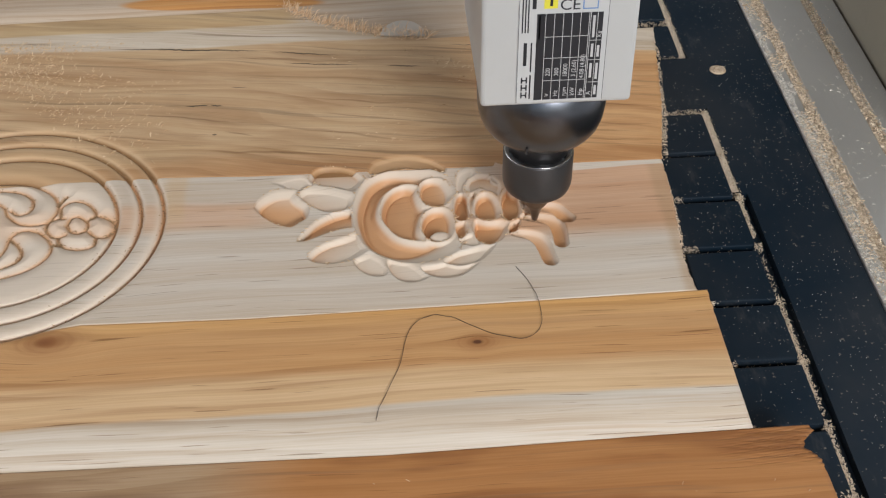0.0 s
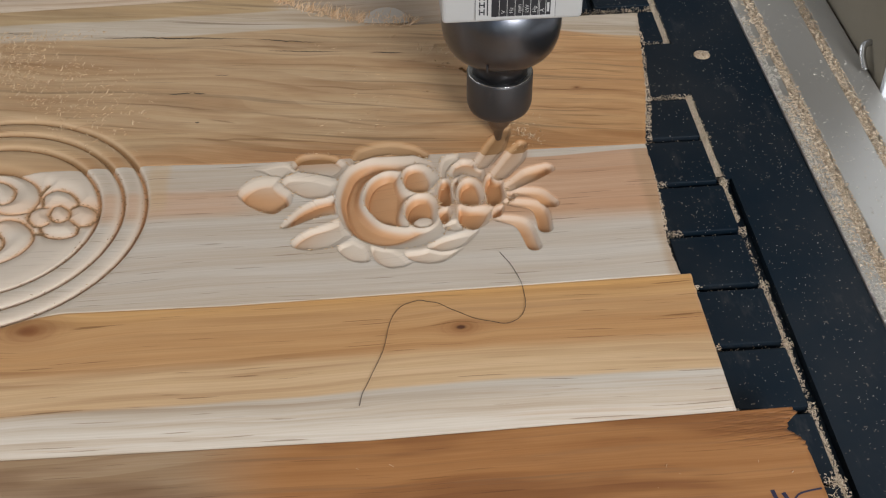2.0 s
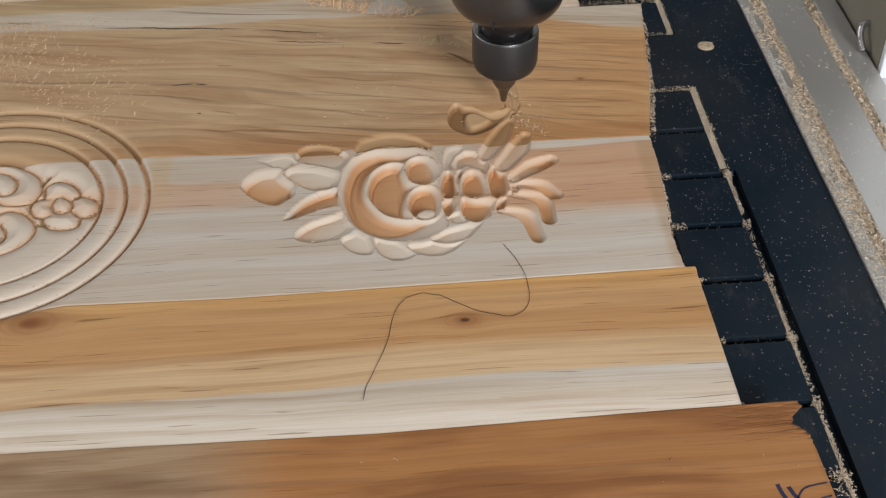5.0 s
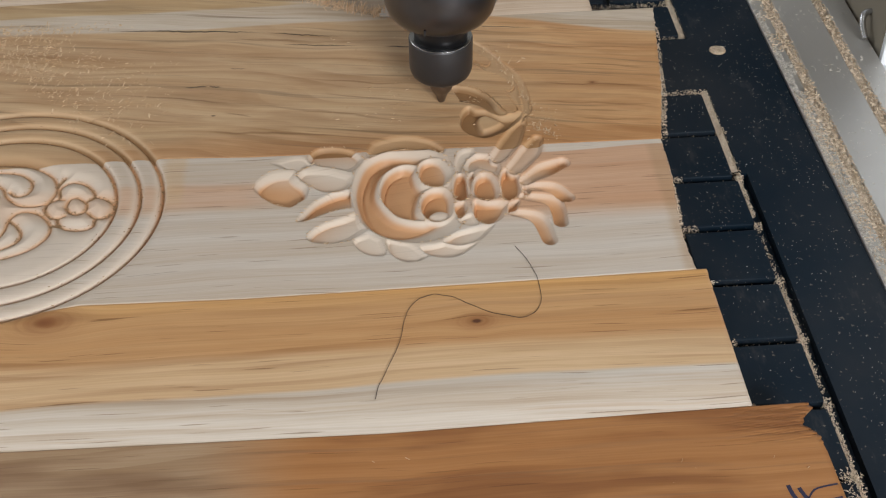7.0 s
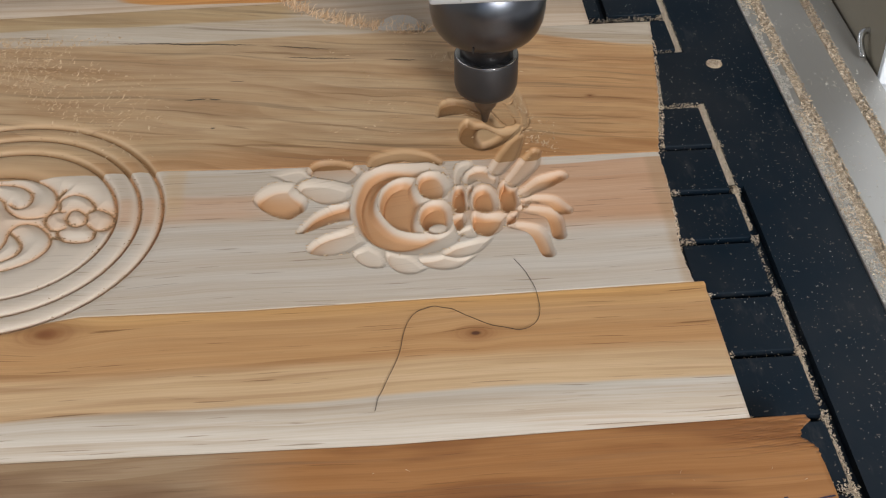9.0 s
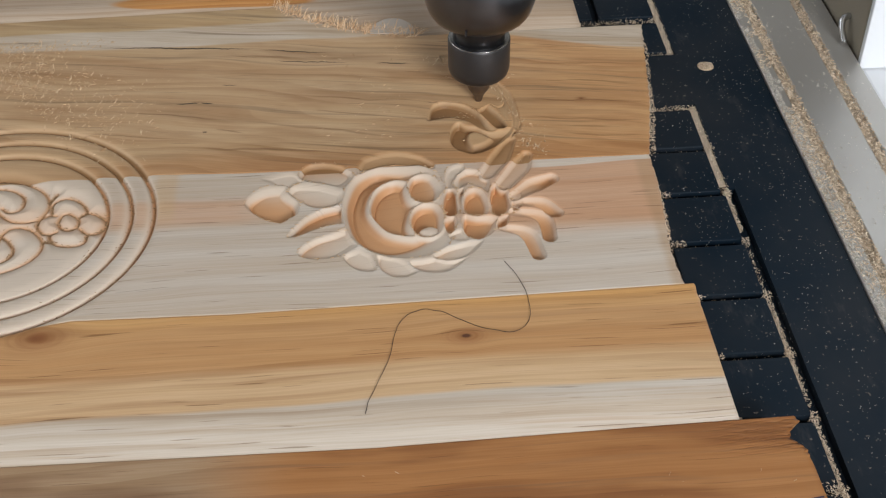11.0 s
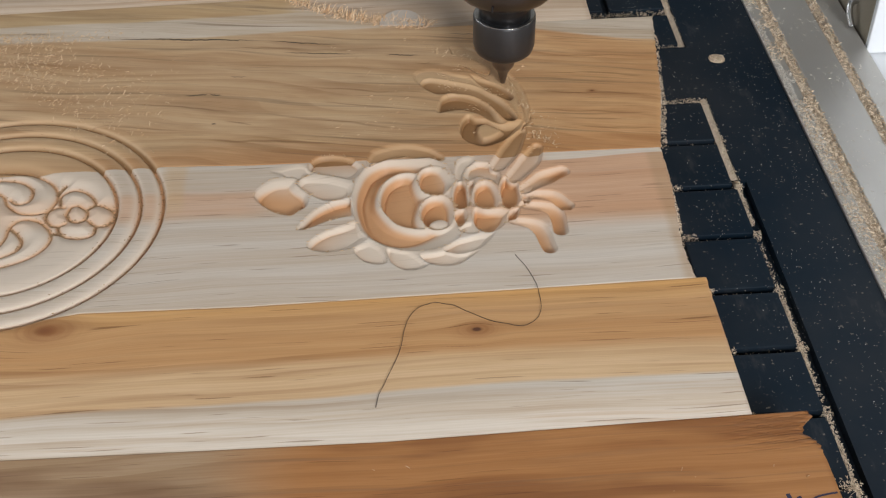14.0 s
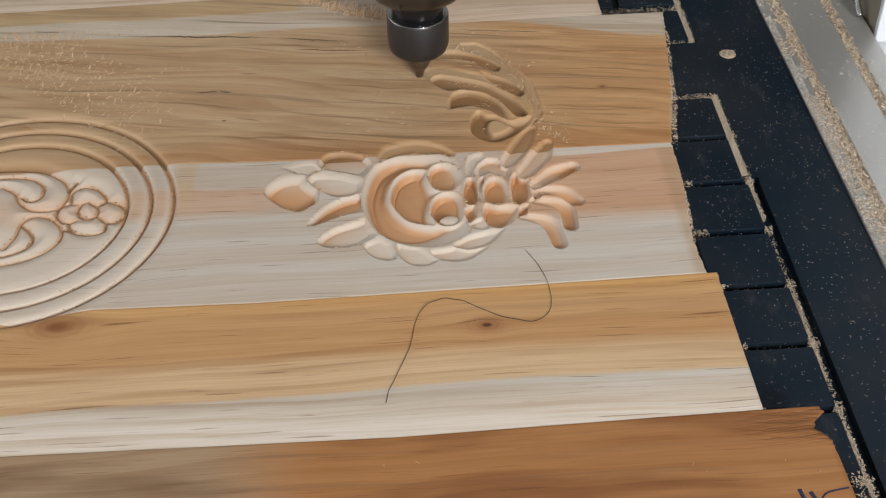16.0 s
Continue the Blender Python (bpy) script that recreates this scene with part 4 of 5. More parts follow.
def waste_pieces():
    gx, gy = np.arange(20, 140.1, 0.8), np.arange(34, 200.1, 0.8)
    X, Y = np.meshgrid(gx, gy)
    before, after = depth_mm(X, Y, late=False), depth_mm(X, Y)
    owner = np.full(X.shape, -1)
    along = np.zeros(X.shape)
    jobs = [(ctrl, when) for ctrl, radii, deep, when in FINGERS + ARC if when] + [(guide, when) for outline, deep, bearing, guide, when in LATE]
    fields = [stroke_field(X, Y, ctrl, [r + 1.3 for r in radii], deep) for ctrl, radii, deep, when in FINGERS + ARC if when]
    for outline, deep, bearing, guide, when in LATE:
        centre = np.mean(outline, 0)
        wider = [tuple(p + 1.6 * (p - centre) / np.hypot(*(p - centre))) for p in np.array(outline)]
        fields.append(late_field(X, Y, (wider, deep, bearing, guide, when)))
    for k, (d, a) in enumerate(fields):
        take = ((d > 0.0) & (owner < 0)) if k < len(fields) - len(LATE) else ((d > 0.0) & ((owner < 0) | (after - before > 0.3) & (late_field(X, Y, LATE[k - len(fields) + len(LATE)])[0] >= after - 0.05)))
        owner[take], along[take] = k, a[take]
    groups = {}
    for j in range(len(gy) - 1):
        for i in range(len(gx) - 1):
            cell = (slice(j, j + 2), slice(i, i + 2))
            own = owner[cell]
            if own.max() < 0:
                continue
            k = int(own[own >= 0].min())
            a = float(along[cell][own == k].mean())
            length = np.linalg.norm(np.diff(spline(jobs[k][0], 30), axis=0), axis=1).sum()
            n = max(2, int(length / 6))
            groups.setdefault((k, min(n - 1, int(a * n)), n), []).append((j, i))
    for (k, s, n), cells in sorted(groups.items()):
        t0, t1 = jobs[k][1]
        used = sorted({(j + dj, i + di) for j, i in cells for dj in (0, 1) for di in (0, 1)})
        at = {c: q for q, c in enumerate(used)}
        m = len(used)
        ups = [(X[c] / 1000, Y[c] / 1000, (-before[c] + 0.006) / 1000) for c in used]
        faces, tops = [], []
        edges = {}
        for j, i in cells:
            loop = [at[(j, i)], at[(j, i + 1)], at[(j + 1, i + 1)], at[(j + 1, i)]]
            tops.append(tuple(loop))
            for a, b in zip(loop, loop[1:] + loop[:1]):
                if (b, a) in edges:
                    del edges[(b, a)]
                else:
                    edges[(a, b)] = 1
        rim = sorted({v for e in edges for v in e})
        low_at = {v: 2 * q for q, v in enumerate(rim)}
        downs = [p for v in rim for p in ((*ups[v][:2], ups[v][2] - 0.00002), (*ups[v][:2], min(ups[v][2] - 0.00004, -after[used[v]] / 1000 - 0.00002)))]
        faces = [(m + low_at[a], m + low_at[a] + 1, m + low_at[b] + 1, m + low_at[b]) for a, b in edges]
        cy = np.mean([Y[c] for c in used])
        cx = np.mean([X[c] for c in used])
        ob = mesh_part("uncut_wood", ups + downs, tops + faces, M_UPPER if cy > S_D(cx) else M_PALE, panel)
        ob.data.polygons.foreach_set("use_smooth", [True] * len(tops) + [False] * len(faces))
        waste.append((ob, t0 + (t1 - t0) * (s + 0.5) / n))


waste_pieces()

# ---- thread, marker strokes ----
thread = part("loose_thread", tube([(x / 1000, y / 1000, 0.0005 + 0.0006 * math.sin(k * 0.35) ** 2) for k, (x, y) in enumerate(spline(
    [(91, -29), (98, -46), (101, -62), (100, -79), (92, -89), (80, -88), (65, -81), (53, -72), (44, -68), (35, -68), (26, -75), (21, -88), (18, -103), (10, -124), (5, -136), (3, -145)], 120))], 0.00017, 6), M_WIRE, smooth=True)
tagged(thread, "thin dark thread lying in a loose curve on the panel", "thread")
mark = tagged(new("marker_scribble"), "dark blue marker scribble on the red-brown plank", "ink mark")
for ctrl in ([(206, -217), (207, -223), (210, -231)], [(211, -219), (213, -225), (216, -229)], [(213, -227), (218, -221), (224, -219), (231, -218)], [(222, -229), (226, -227), (231, -226)]):
    pts = spline(ctrl, 14)
    bm = bmesh.new()
    w = 1.1 if ctrl[0][0] < 212 else 0.5
    rows_ = []
    for k, p in enumerate(pts):
        d = pts[min(k + 1, 14)] - pts[max(k - 1, 0)]
        nrm = np.array([-d[1], d[0]]) / np.hypot(*d) * w
        rows_.append([bm.verts.new((q[0] / 1000, q[1] / 1000, z)) for q, z in ((p - nrm, 0.0), (p - nrm, 0.00012), (p + nrm, 0.00012), (p + nrm, 0.0))])
    for a, b in zip(rows_, rows_[1:]):
        for k in range(3):
            bm.faces.new((a[k], a[k + 1], b[k + 1], b[k]))
    part("ink_stroke", bm, M_MARKER, mark)

# Thin pale half-disc, added in place of a scooped patch in the plank.
flake = bmesh.new()
rim_of = [(0.0165 * math.cos(a) * (1 + 0.04 * math.sin(5 * a)), 0.021 * math.sin(a) ** 0.8) for a in np.linspace(0.02, math.pi - 0.02, 22)]
tops = [flake.verts.new((u, v, 0.0016 + 0.02 * v - 2.2 * u * u)) for u, v in rim_of]
lows = [flake.verts.new((u, v, 0.0008 + 0.02 * v - 2.2 * u * u)) for u, v in rim_of]
flake.faces.new(tops)
flake.faces.new(lows[::-1])
for k in range(len(tops)):
    flake.faces.new((lows[k], lows[(k + 1) % len(tops)], tops[(k + 1) % len(tops)], tops[k]))
bmesh.ops.recalc_face_normals(flake, faces=flake.faces)
patch_ob = tagged(part("scoop_patch", flake, M_SCOOP_PATCH), "pale half-disc plate standing in for a scooped patch at the torn plank edge", "wood flake")
patch_ob.matrix_world = pose(0.0345, 0.236, 0.0003, 0, 0, -5)

# ---- the spindle: origin at the cutter's tip ----
spindle = tagged(new("router_spindle"), "light grey router spindle with rating plate, dark nose and cutter", "router spindle")
B0 = 0.1235
housing = part("housing", box(bmesh.new(), -0.041, 0.041, -0.050, 0.055, B0, 0.58, bevel=0.0025, segments=3), M_HOUSING, spindle, "light grey painted housing")
part("nose", turned([(0.0275, 0.0745), (0.0292, 0.0748), (0.0322, 0.0768), (0.0350, 0.0810), (0.0369, 0.0868), (0.0378, 0.0935), (0.0380, 0.100), (0.0380, B0 + 0.004)], 72), M_NOSE, spindle, "dark polished steel nose", True)
part("shaft", turned([(0.0178, 0.0495), (0.0178, 0.0640), (0.0186, 0.0660), (0.0186, 0.0744)], 48), M_SHAFT, spindle, "dark steel shaft", True)
nut = part("collet_nut", turned([(0.0080, 0.0268), (0.0140, 0.0266), (0.0176, 0.0276), (0.0202, 0.0302), (0.0213, 0.0338), (0.0215, 0.0370), (0.0215, 0.0560), (0.0211, 0.0570),
                                 (0.0200, 0.0570), (0.0197, 0.0560), (0.0193, 0.0500), (0.0130, 0.0490)], 72), M_NUT, spindle, "dark gunmetal collet nut", True)
# Bright ring put in as the highlight along the nut's rim.
part("nut_rim_highlight", turned([(0.0196, 0.0569), (0.0211, 0.0569), (0.0210, 0.0574), (0.0197, 0.0574)], 72), M_BRIGHT, nut, "bright ring standing in for the highlight on the nut's rim", True)
cutter = part("cutter", turned([(0.0008, 0.0), (0.0018, 0.0008), (0.0027, 0.0055), (0.0040, 0.0105), (0.0060, 0.0135), (0.0076, 0.0160), (0.0088, 0.0205), (0.0090, 0.0270)], 32), M_CUTTER, spindle, "steel carving cutter", True)
box_part("index_mark", (-0.0127, -0.0117, -0.0345, -0.0290, 0.0785, 0.0830), M_BLACK, spindle, 0.0)
box_part("mount_block", (-0.03, 0.03, 0.0555, 0.145, 0.47, 0.56), M_HOUSING, spindle, 0.003)
box_part("side_bracket", (-0.115, -0.0415, -0.010, 0.010, 0.176, 0.200), M_PEACH, spindle, 0.003, "orange plastic hose bracket")

FACE = -0.0502


def plate_box(name, u0, u1, w0, w1, proud, material, parent):
    return box_part(name, (-0.041 + u0 / 1000, -0.041 + u1 / 1000, FACE - proud, FACE + 0.0001, B0 + w0 / 1000, B0 + w1 / 1000), material, parent, 0.0)


plate = plate_box("rating_plate", 19, 66, 2.5, 95, 0.00025, M_LABEL, spindle)
table = plate_box("black_table", 28.5, 63, 4, 57, 0.00034, M_INK, plate)
for u in (19.2, 65.6):
    plate_box("border_line", u, u + 0.25, 2.6, 95, 0.00030, M_INK, plate)
for u in (28.3, 33, 37.6, 42.2, 46.8, 51.2, 55.6, 56.4, 60):
    plate_box("column_line", u, u + 0.3, 4, 57, 0.00042, M_LABEL, plate)
for w in (16, 30, 43):
    plate_box("row_line", 33, 55.6, w, w + 0.3, 0.00042, M_LABEL, plate)
for w in (14, 28, 40):
    plate_box("row_line", 56.5, 63, w, w + 0.3, 0.00042, M_LABEL, plate)


def writing(text, u, w, size, material, parent, turn=90):
    cu = bpy.data.curves.new("writing", "FONT")
    cu.body, cu.size, cu.extrude = text, size / 1000, 0.00003
    tmp = bpy.data.objects.new("writing", cu)
    scene.collection.objects.link(tmp)
    me = bpy.data.meshes.new_from_object(tmp.evaluated_get(bpy.context.evaluated_depsgraph_get()))
    bpy.data.objects.remove(tmp)
    me.materials.clear()
    me.materials.append(material)
    ob = new("writing", me)
    ob.matrix_basis = Matrix.Translation((-0.041 + u / 1000, FACE - 0.00046, B0 + w / 1000)) @ Euler((radians(90), 0, 0)).to_matrix().to_4x4() @ Matrix.Rotation(radians(turn), 4, "Z")
    ob.parent = parent
    return ob


for text, u, w in (("220", 36.7, 19), ("300", 41.3, 19), ("18000", 45.9, 18), ("3 (2.60)", 50.4, 18), ("4.08 (4.80)", 54.8, 17), ("V", 36.7, 6), ("Hz", 41.3, 6), ("rpm", 45.9, 6), ("kW", 50.4, 6), ("Hp", 54.8, 6), ("A", 59.2, 6), ("Kg", 62.6, 42)):
    writing(text, u, w, 3.4, M_LABEL, plate)
for u, w0, w1 in ((59.2, 17, 26), (59.2, 30, 38), (59.2, 42, 55), (62.4, 6, 12), (62.4, 16, 26), (62.4, 30, 37)):
    plate_box("print_bar", u - 1.5, u - 0.2, w0, w1, 0.00042, M_LABEL, plate)
for u, w0, w1 in ((26.2, 5, 20), (26.2, 22, 40), (30.0, 42, 56)):
    plate_box("print_bar", u - 0.3, u + 0.5, w0, w1, 0.00034, M_INK, plate)
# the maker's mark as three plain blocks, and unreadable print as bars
for w in (5.5, 10.2, 14.9):
    plate_box("mark_block", 21.4, 22.2, w, w + 3.8, 0.00036, M_INK, plate)
    plate_box("mark_block", 24.0, 24.8, w, w + 3.8, 0.00036, M_INK, plate)
    plate_box("mark_block", 21.4, 24.8, w + 1.4, w + 2.2, 0.00038, M_INK, plate)
plate_box("print_bar", 22.2, 24.0, 26, 40, 0.00034, M_INK, plate)
for u in (20.8, 22.3, 23.8):
    plate_box("print_bar", u, u + 0.7, 46, 80, 0.00034, M_INK, plate)
plate_box("print_bar", 26.0, 28.0, 60, 84, 0.00034, M_INK, plate)
writing("CE", 40, 59, 9, M_INK, plate, 0)
sign = plate_box("warning_sign", 32, 39, 60, 67, 0.00036, M_YELLOW, plate)
plate_box("sign_bolt", 35, 36.4, 61.5, 65.5, 0.00044, M_INK, plate)
for u0, u1, w0, w1 in ((52, 60, 59, 59.6), (52, 60, 66, 66.6), (52, 52.6, 59.6, 66), (59.4, 60, 59.6, 66)):
    plate_box("approval_frame", u0, u1, w0, w1, 0.00036, M_BLUE, plate)

# ---- sawdust and shavings ----
rng = np.random.default_rng(5)


def chips(name, spots, material, label, long=(0.8, 2.6), wide=(0.25, 0.7), rise=0.5):
    """Small bent flakes, each a wedge of four corners and a fold; spots are x, y, z in metres."""
    verts, faces = [], []
    for x, y, z in spots:
        a = rng.uniform(0, 2 * math.pi)
        l, w = rng.uniform(*long) / 1000, rng.uniform(*wide) / 1000
        lift, tilt = rng.uniform(0, rise) * l, rng.uniform(-0.3, 0.3) * w
        c, s = math.cos(a), math.sin(a)
        k = len(verts)
        for u, v, h in ((-0.5, -0.5, 0), (-0.5, 0.5, tilt), (0, -0.5, lift * 0.9), (0, 0.5, lift * 0.9 + tilt), (0.5, -0.4, lift * rng.uniform(0, 1.6)), (0.5, 0.4, lift * 0.6)):
            verts.append((x + c * u * l - s * v * w, y + s * u * l + c * v * w, z + h + 0.00035))
        for u, v, h in ((-0.5, 0, 0), (0, 0, lift * 0.5), (0.5, 0, lift * 0.3)):
            verts.append((x + c * u * l, y + s * u * l, z + h))
        faces += [(k, k + 2, k + 3, k + 1), (k + 2, k + 4, k + 5, k + 3), (k, k + 6, k + 7, k + 2), (k + 2, k + 7, k + 8, k + 4), (k + 1, k + 3, k + 7, k + 6), (k + 3, k + 5, k + 8, k + 7)]
    ob = mesh_part(name, verts, faces, material, None, False)
    return tagged(ob, label, "sawdust", kind="stuff")


def heap(x0, x1, y0, y1, z, n, height, density=None):
    out = []
    while len(out) < n:
        x, y = rng.uniform(x0, x1), rng.uniform(y0, y1)
        if density is None or rng.uniform() < density(x, y):
            out.append((x, y, z + rng.uniform(0, 1) * height))
    return out


def clumps(freq, lo, seed):
    return lambda x, y: max(0.0, min(1.0, (noise.noise((x * freq, y * freq, seed)) + 0.5 - lo) * 3))


# grooves of the bed
spots = heap(0.2474, 0.2526, 0.055, 0.153, BED_Z - 0.006, 900, 0.007)
spots += heap(0.2494, 0.2524, -0.25, 0.055, BED_Z - 0.0055, 2600, 0.0052, clumps(26, 0.12, 2.0))
spots += heap(0.2474, 0.2526, 0.225, 0.34, BED_Z - 0.006, 700, 0.006)
spots += heap(0.212, 0.250, 0.1476, 0.1524, BED_Z - 0.006, 420, 0.0065)
spots += heap(0.18, 0.250, 0.272, 0.2765, BED_Z - 0.006, 420, 0.0055)
spots += heap(0.226, 0.250, 0.222, 0.225, BED_Z - 0.006, 160, 0.006)
for k in range(-5, 3):
    spots += heap(0.200, 0.250, k * 0.05 - 0.0022, k * 0.05 + 0.0022, BED_Z - 0.006, 60, 0.002)
    spots += heap(0.203, 0.212, k * 0.05 - 0.002, k * 0.05 + 0.003, BED_Z - 0.004, 70, 0.006)
    spots += heap(0.248, 0.2535, k * 0.05 - 0.003, k * 0.05 + 0.003, BED_Z - 0.004, 60, 0.006)
chips("groove_sawdust", spots, M_DUST, "pale sawdust packed in the grooves of the bed", (0.4, 1.4), (0.18, 0.5))
# along the panel's end and over the bed
def drift(end, y0, y1, n, reach, thick):
    """Sawdust banked against the end of the panel, thinning outwards."""
    out = []
    for y in rng.uniform(y0, y1, n):
        if rng.uniform() < 0.25 + clumps(40, 0.3, 8.0)(0.2, y):
            d = reach * rng.uniform() ** 1.4
            out.append((float(end(np.array(y * 1000))) / 1000 + 0.0003 + d, y, BED_Z + thick * (1 - d / reach) * rng.uniform(0.55, 1.0)))
    return out


edge = drift(end_upper, 0.085, 0.232, 800, 0.006, 0.016)
edge += drift(end_pale, -0.055, 0.066, 900, 0.006, 0.018)
edge += drift(lambda y: 201.5 + 0 * y, -0.16, -0.06, 120, 0.004, 0.012)
edge += heap(0.2665, 0.2775, 0.1985, 0.2075, BED_Z, 130, 0.0008, lambda x, y: float(math.hypot(x - 0.272, y - 0.203) < 0.006))
edge += heap(0.24, 0.252, -0.215, -0.196, BED_Z - 0.004, 160, 0.009)
chips("bed_sawdust", edge, M_DUST, "fine sawdust scattered along the panel's end", (0.5, 1.7), (0.25, 0.6))
chips("bed_specks", heap(0.215, 0.31, -0.26, 0.34, BED_Z, 750, 0.0001, clumps(18, 0.24, 7.0)), M_FINE, "tiny pale specks of sawdust on the black bed", (0.10, 0.55), (0.08, 0.24), 0.2)


def fill(name, x0, x1, y0, y1, z, rough_by, parent, step=0.0016):
    """A lumpy bed of packed sawdust in a slot."""
    nx, ny = max(3, int((x1 - x0) / step)), int((y1 - y0) / (step * 1.5))
    verts = [(x0 + (x1 - x0) * i / nx, y0 + (y1 - y0) * j / ny, z + rough_by * noise.noise((i * 0.7, j * 0.6, z * 90))) for j in range(ny + 1) for i in range(nx + 1)]
    faces = [(a, a + 1, a + nx + 2, a + nx + 1) for j in range(ny) for a in range(j * (nx + 1), j * (nx + 1) + nx)]
    ob = mesh_part(name, verts, faces, M_DUST_FILL, parent)
    return ob


fill("packed_sawdust", 0.3226, 0.3304, -0.32, 0.70, -0.0212, 0.0022, rail)
fill("packed_sawdust", 0.3626, 0.3704, -0.10, 0.70, -0.0212, 0.0022, rail)
fill("packed_sawdust", 0.2475, 0.2525, 0.058, 0.1524, BED_Z - 0.0015, 0.0014, bed)
fill("packed_sawdust", 0.2475, 0.2525, 0.225, 0.36, BED_Z - 0.0025, 0.0016, bed)
# slots and lip of the aluminium profile
rail_spots = heap(0.3226, 0.3304, -0.30, 0.50, -0.0225, 5200, 0.0050)
rail_spots += heap(0.3626, 0.3704, -0.02, 0.50, -0.0225, 3400, 0.0050)
rail_spots += heap(0.3125, 0.3226, -0.30, 0.45, -0.0183, 2200, 0.0008, clumps(30, 0.25, 3.0))
lip_spots = heap(0.3118, 0.3170, -0.30, 0.45, -0.0184, 5200, 0.0010, clumps(36, 0.06, 5.0))
lip_spots += heap(0.3125, 0.3226, -0.30, 0.18, -0.0184, 3000, 0.0006, clumps(24, 0.18, 6.0))
lip_spots += heap(0.3305, 0.396, -0.30, 0.45, -0.0183, 700, 0.0002, lambda x, y: clumps(22, 0.32, 9.0)(x, y) * (x < 0.388))
chips("lip_sawdust", lip_spots, M_FINE, "fine whitish dust lying along the profile's inner lip", (0.3, 2.0), (0.15, 0.45), 0.4)
chips("profile_sawdust", rail_spots, M_DUST, "pale sawdust filling the slots of the aluminium profile", (0.7, 2.8), (0.2, 0.6), 0.7)


# on the panel
def on_panel(n, x0, x1, y0, y1, density):
    pts = heap(x0, x1, y0, y1, 0, n, 0.0, density)
    arr = np.array(pts) * 1000
    d = depth_mm(arr[:, 0], arr[:, 1])
    return [(p[0], p[1], -h / 1000) for p, h in zip(pts, d)]


panel_spots = on_panel(1100, -0.30, -0.13, 0.09, 0.245, lambda x, y: clumps(15, 0.30, 1.0)(x, y) * max(0.05, 1 - (x + 0.30) / 0.19))
panel_spots += on_panel(130, -0.02, 0.12, 0.10, 0.225, clumps(30, 0.30, 4.0))
panel_spots += on_panel(70, 0.112, 0.135, 0.075, 0.112, None)
panel_spots += on_panel(24, 0.08, 0.112, 0.16, 0.195, None)
panel_spots += on_panel(10, -0.02, 0.225, -0.23, -0.175, clumps(30, 0.35, 6.0))
for cx, cy in ((0.070, 0.129), (0.085, 0.133), (0.074, 0.156), (0.062, 0.160), (0.096, 0.150), (0.076, 0.176)):
    panel_spots += on_panel(16, cx - 0.007, cx + 0.007, cy - 0.004, cy + 0.004, None)
# Brown chips line the grooves both as sawdust and as their painted shade.
groove_dust_shade = []


def along_grooves(x, y):
    groove_dust_shade.extend((u / 1000, v / 1000, -h / 1000) for u, v, h in zip(x, y, depth_mm(x, y)))


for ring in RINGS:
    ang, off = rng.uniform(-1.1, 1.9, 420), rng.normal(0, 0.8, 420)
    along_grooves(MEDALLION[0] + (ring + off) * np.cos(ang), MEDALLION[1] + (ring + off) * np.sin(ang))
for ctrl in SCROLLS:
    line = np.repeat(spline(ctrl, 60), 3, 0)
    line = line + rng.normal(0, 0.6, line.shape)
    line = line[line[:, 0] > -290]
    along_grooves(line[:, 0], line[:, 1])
for outline, *rest in RING[:4] + FLOWER + LEAVES[1:]:
    line = np.repeat(closed_line(outline, 8), 2, 0)
    line = line[rng.uniform(size=len(line)) < 0.30]
    line = line + rng.normal(0, 0.25, line.shape)
    panel_spots += [(u / 1000, v / 1000, -h / 1000) for (u, v), h in zip(line, depth_mm(line[:, 0], line[:, 1]))]
chips("panel_sawdust", panel_spots, M_PANEL_DUST, "warm sawdust scattered on the carved panel", (0.5, 3.0), (0.10, 0.24), 0.28)
chips("groove_dust_shade", groove_dust_shade, M_BROWN, "brown sawdust in the medallion's grooves, dark to stand for their shade too", (0.4, 1.8), (0.2, 0.5), 0.4)


# curls along the torn edge
def curls(name, spots, material, label):
    """Thin ribbons of wood that bend up from where they hang on."""
    verts, faces = [], []
    for x, y, z, size in spots:
        a, bend, w = rng.normal(1.2, 0.9), rng.uniform(0.3, 1.5), rng.uniform(0.00020, 0.00042)
        rise, turn = rng.uniform(0.0, 0.5), rng.normal(0, 1.3)
        l = size / 6
        p = np.array([x, y, z])
        k = len(verts)
        for i in range(7):
            side = np.array([-math.sin(a), math.cos(a), 0.35]) * w * (1 - 0.09 * i)
            verts += [tuple(p - side), tuple(p + side), tuple(p + np.array([0, 0, -0.00008]))]
            p = p + l * np.array([math.cos(a) * math.cos(rise), math.sin(a) * math.cos(rise), math.sin(rise)])
            p[2] = max(p[2], z)
            a, rise = a + turn / 6, rise + bend / 6 * (1 if i < 3 else -2.0)
        for i in range(6):
            q = k + 3 * i
            faces += [(q, q + 3, q + 4, q + 1), (q + 1, q + 4, q + 5, q + 2), (q + 2, q + 5, q + 3, q)]
    return tagged(mesh_part(name, verts, faces, material, None, False), label, "shavings", kind="stuff")


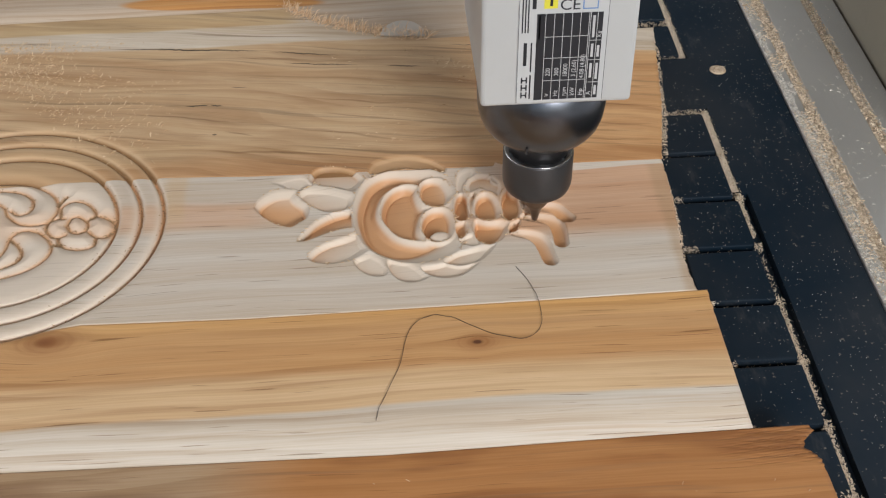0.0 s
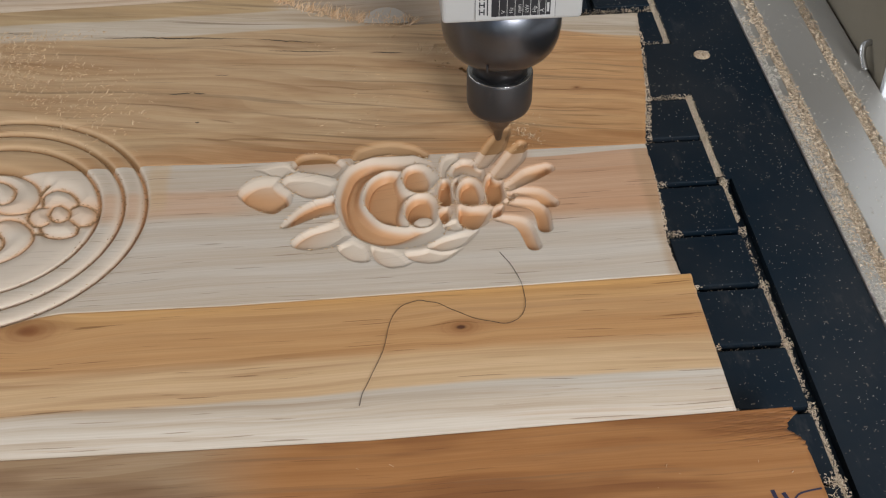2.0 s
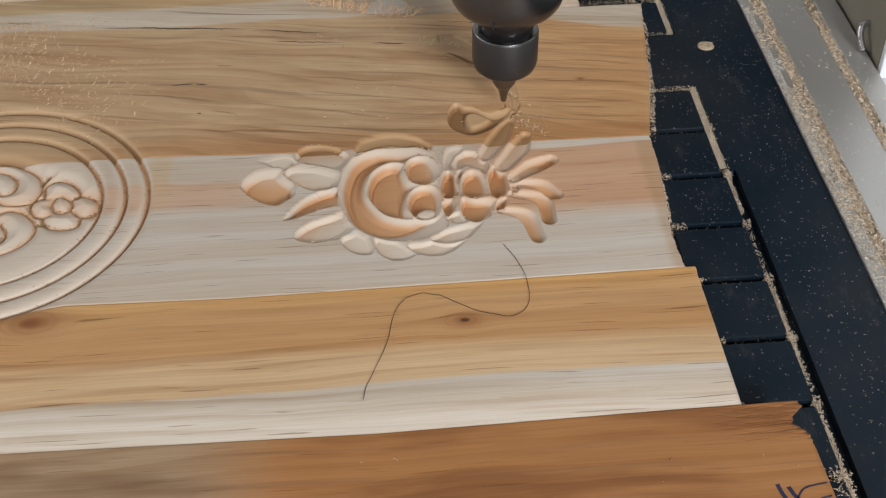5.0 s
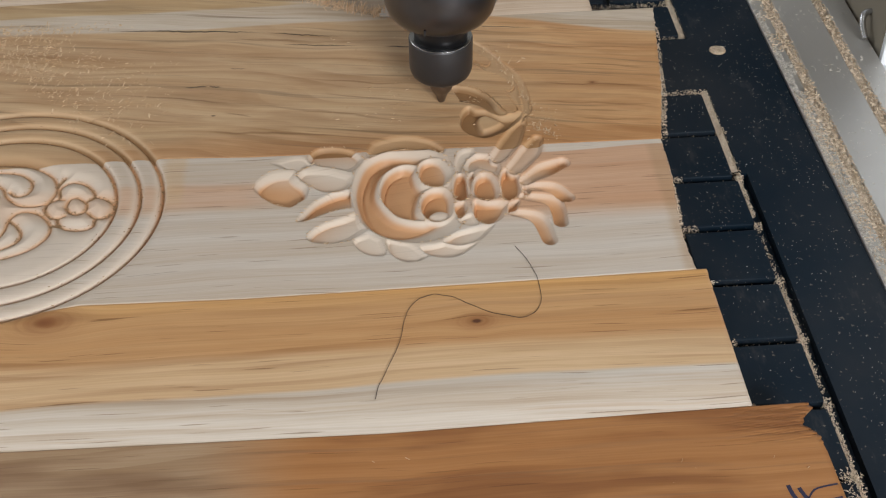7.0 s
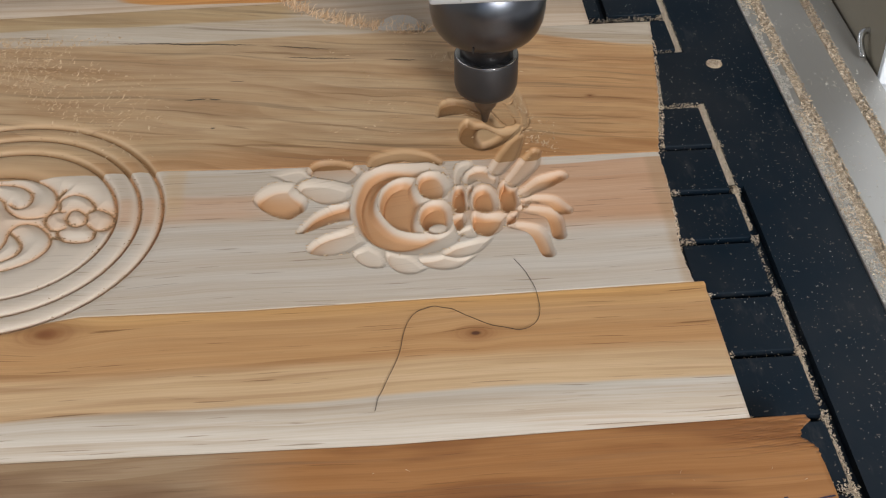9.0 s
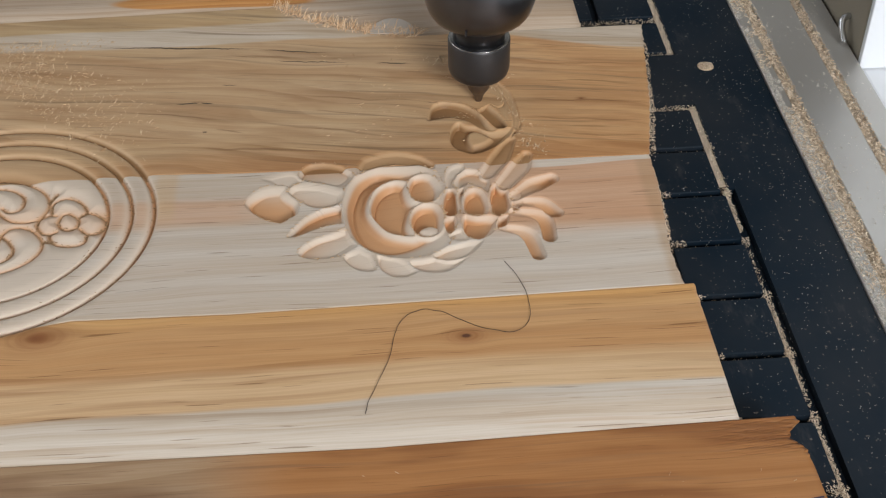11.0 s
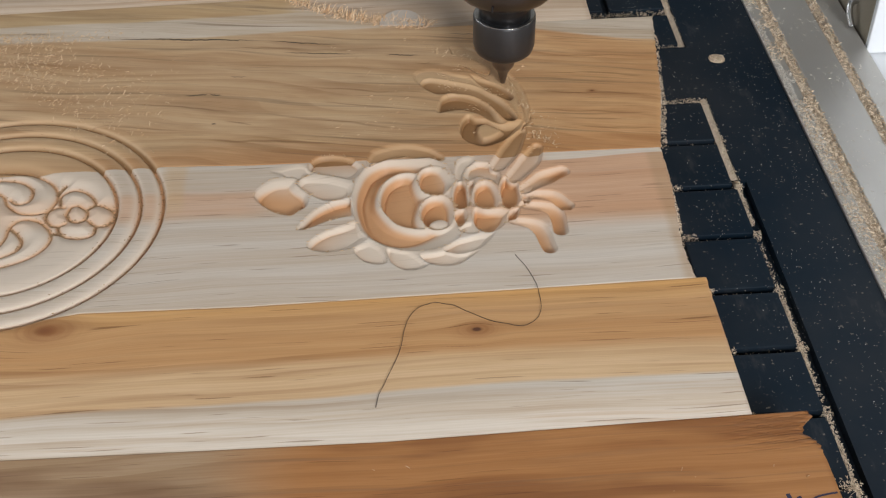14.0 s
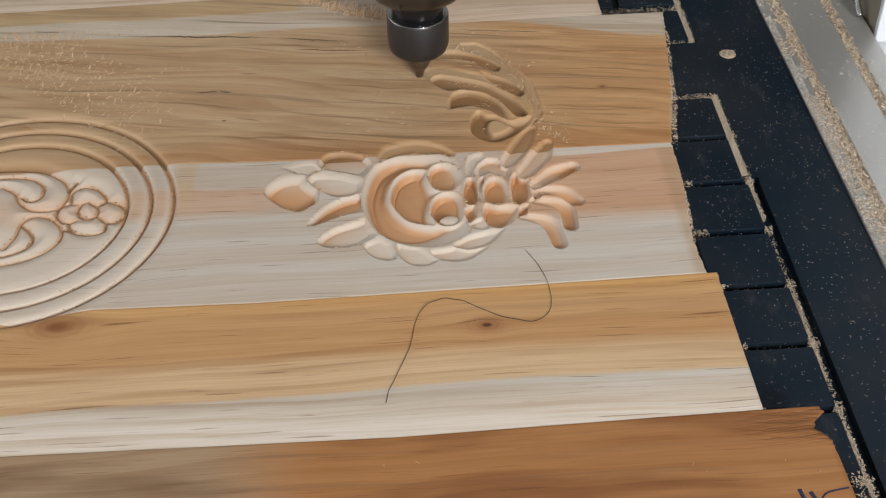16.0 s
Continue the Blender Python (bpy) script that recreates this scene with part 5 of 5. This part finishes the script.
torn = []
for k in range(460):
    x = rng.uniform(-0.057, 0.056)
    torn.append((x, float(S_F(x * 1000)) / 1000 + rng.normal(0.001, 0.0030), 0.0002, rng.uniform(0.0025, 0.011)))
loose = [(x, y, z + 0.0001, rng.uniform(0.001, 0.0045)) for x, y, z in on_panel(750, -0.30, -0.13, 0.09, 0.25, lambda x, y: clumps(15, 0.26, 1.0)(x, y) * max(0.05, 1 - (x + 0.30) / 0.19))]
curls("loose_curls", loose, M_PANEL_DUST, "thin wood curls strewn on the brown plank")
curls("torn_shavings", torn, M_CURL, "pale curled shavings along the torn edge of the plank")
fuzz = []
for x0, y0, x1, y1, n in ((99, 180, 118, 114, 44), (52, 205, 92, 182, 44), (118, 92, 130, 78, 34)):
    for u in rng.uniform(0, 1, n):
        fuzz.append(((x0 + (x1 - x0) * u + rng.normal(0, 2.6)) / 1000, (y0 + (y1 - y0) * u + rng.normal(0, 2.6)) / 1000, 0.0001, rng.uniform(0.001, 0.004)))
curls("edge_fuzz", fuzz, M_PANEL_DUST, "short wood fibres standing along the outer cut")


# ---- what moves: the spindle over the panel, and the wood that it cuts ----
SPINDLE_ROWS = [
    (0, 0.1087, 0.0201, -0.005),
    (0.5, 0.1241, 0.0352, -0.005),
    (1, 0.1309, 0.0731, -0.005),
    (1.5, 0.1036, 0.0906, 0.021),
    (2, 0.1035, 0.0892, -0.005),
    (2.5, 0.0815, 0.0707, -0.005),
    (3, 0.0704, 0.1016, -0.005),
    (3.8, 0.078, 0.113, -0.005),
    (4.5, 0.092, 0.112, -0.004),
    (5, 0.106, 0.104, 0.01),
    (5.3, 0.1053, 0.0919, 0.017),
    (5.5, 0.1047, 0.0974, 0.017),
    (6, 0.1002, 0.1073, -0.005),
    (6.5, 0.0909, 0.1172, -0.005),
    (7, 0.0572, 0.127, -0.005),
    (7.5, 0.0641, 0.1113, -0.005),
    (8, 0.0687, 0.1106, -0.005),
    (8.5, 0.055, 0.122, -0.005),
    (9, 0.0882, 0.1203, -0.005),
    (9.5, 0.0992, 0.1016, -0.005),
    (10, 0.1027, 0.1265, 0.007),
    (10.5, 0.106, 0.134, -0.002),
    (10.8, 0.099, 0.14, -0.005),
    (11.4, 0.076, 0.151, -0.005),
    (12, 0.053, 0.154, -0.005),
    (12.5, 0.0467, 0.1412, -0.005),
    (13, 0.0593, 0.1551, -0.005),
    (13.5, 0.0972, 0.1275, -0.005),
    (14, 0.1032, 0.1561, -0.001),
    (14.5, 0.0878, 0.1554, 0.021),
    (15, 0.0853, 0.1553, -0.005),
    (15.5, 0.0525, 0.163, 0.003),
    (16, 0.0369, 0.1647, -0.005),
]


def motions():
    walk(spindle, [(t, pose(x, y, z)) for t, x, y, z in SPINDLE_ROWS])
    walk(gantry, [(t, pose(0, y, 0)) for t, x, y, z in SPINDLE_ROWS])
    still, gone = pose(0, 0, 0), pose(0, 0, -0.0115)
    for ob, t in waste:
        t = max(t, 0.12)
        walk(ob, [(0.0, still), (t - 0.07, still), (t + 0.07, gone), (16.0, gone)])


motions()
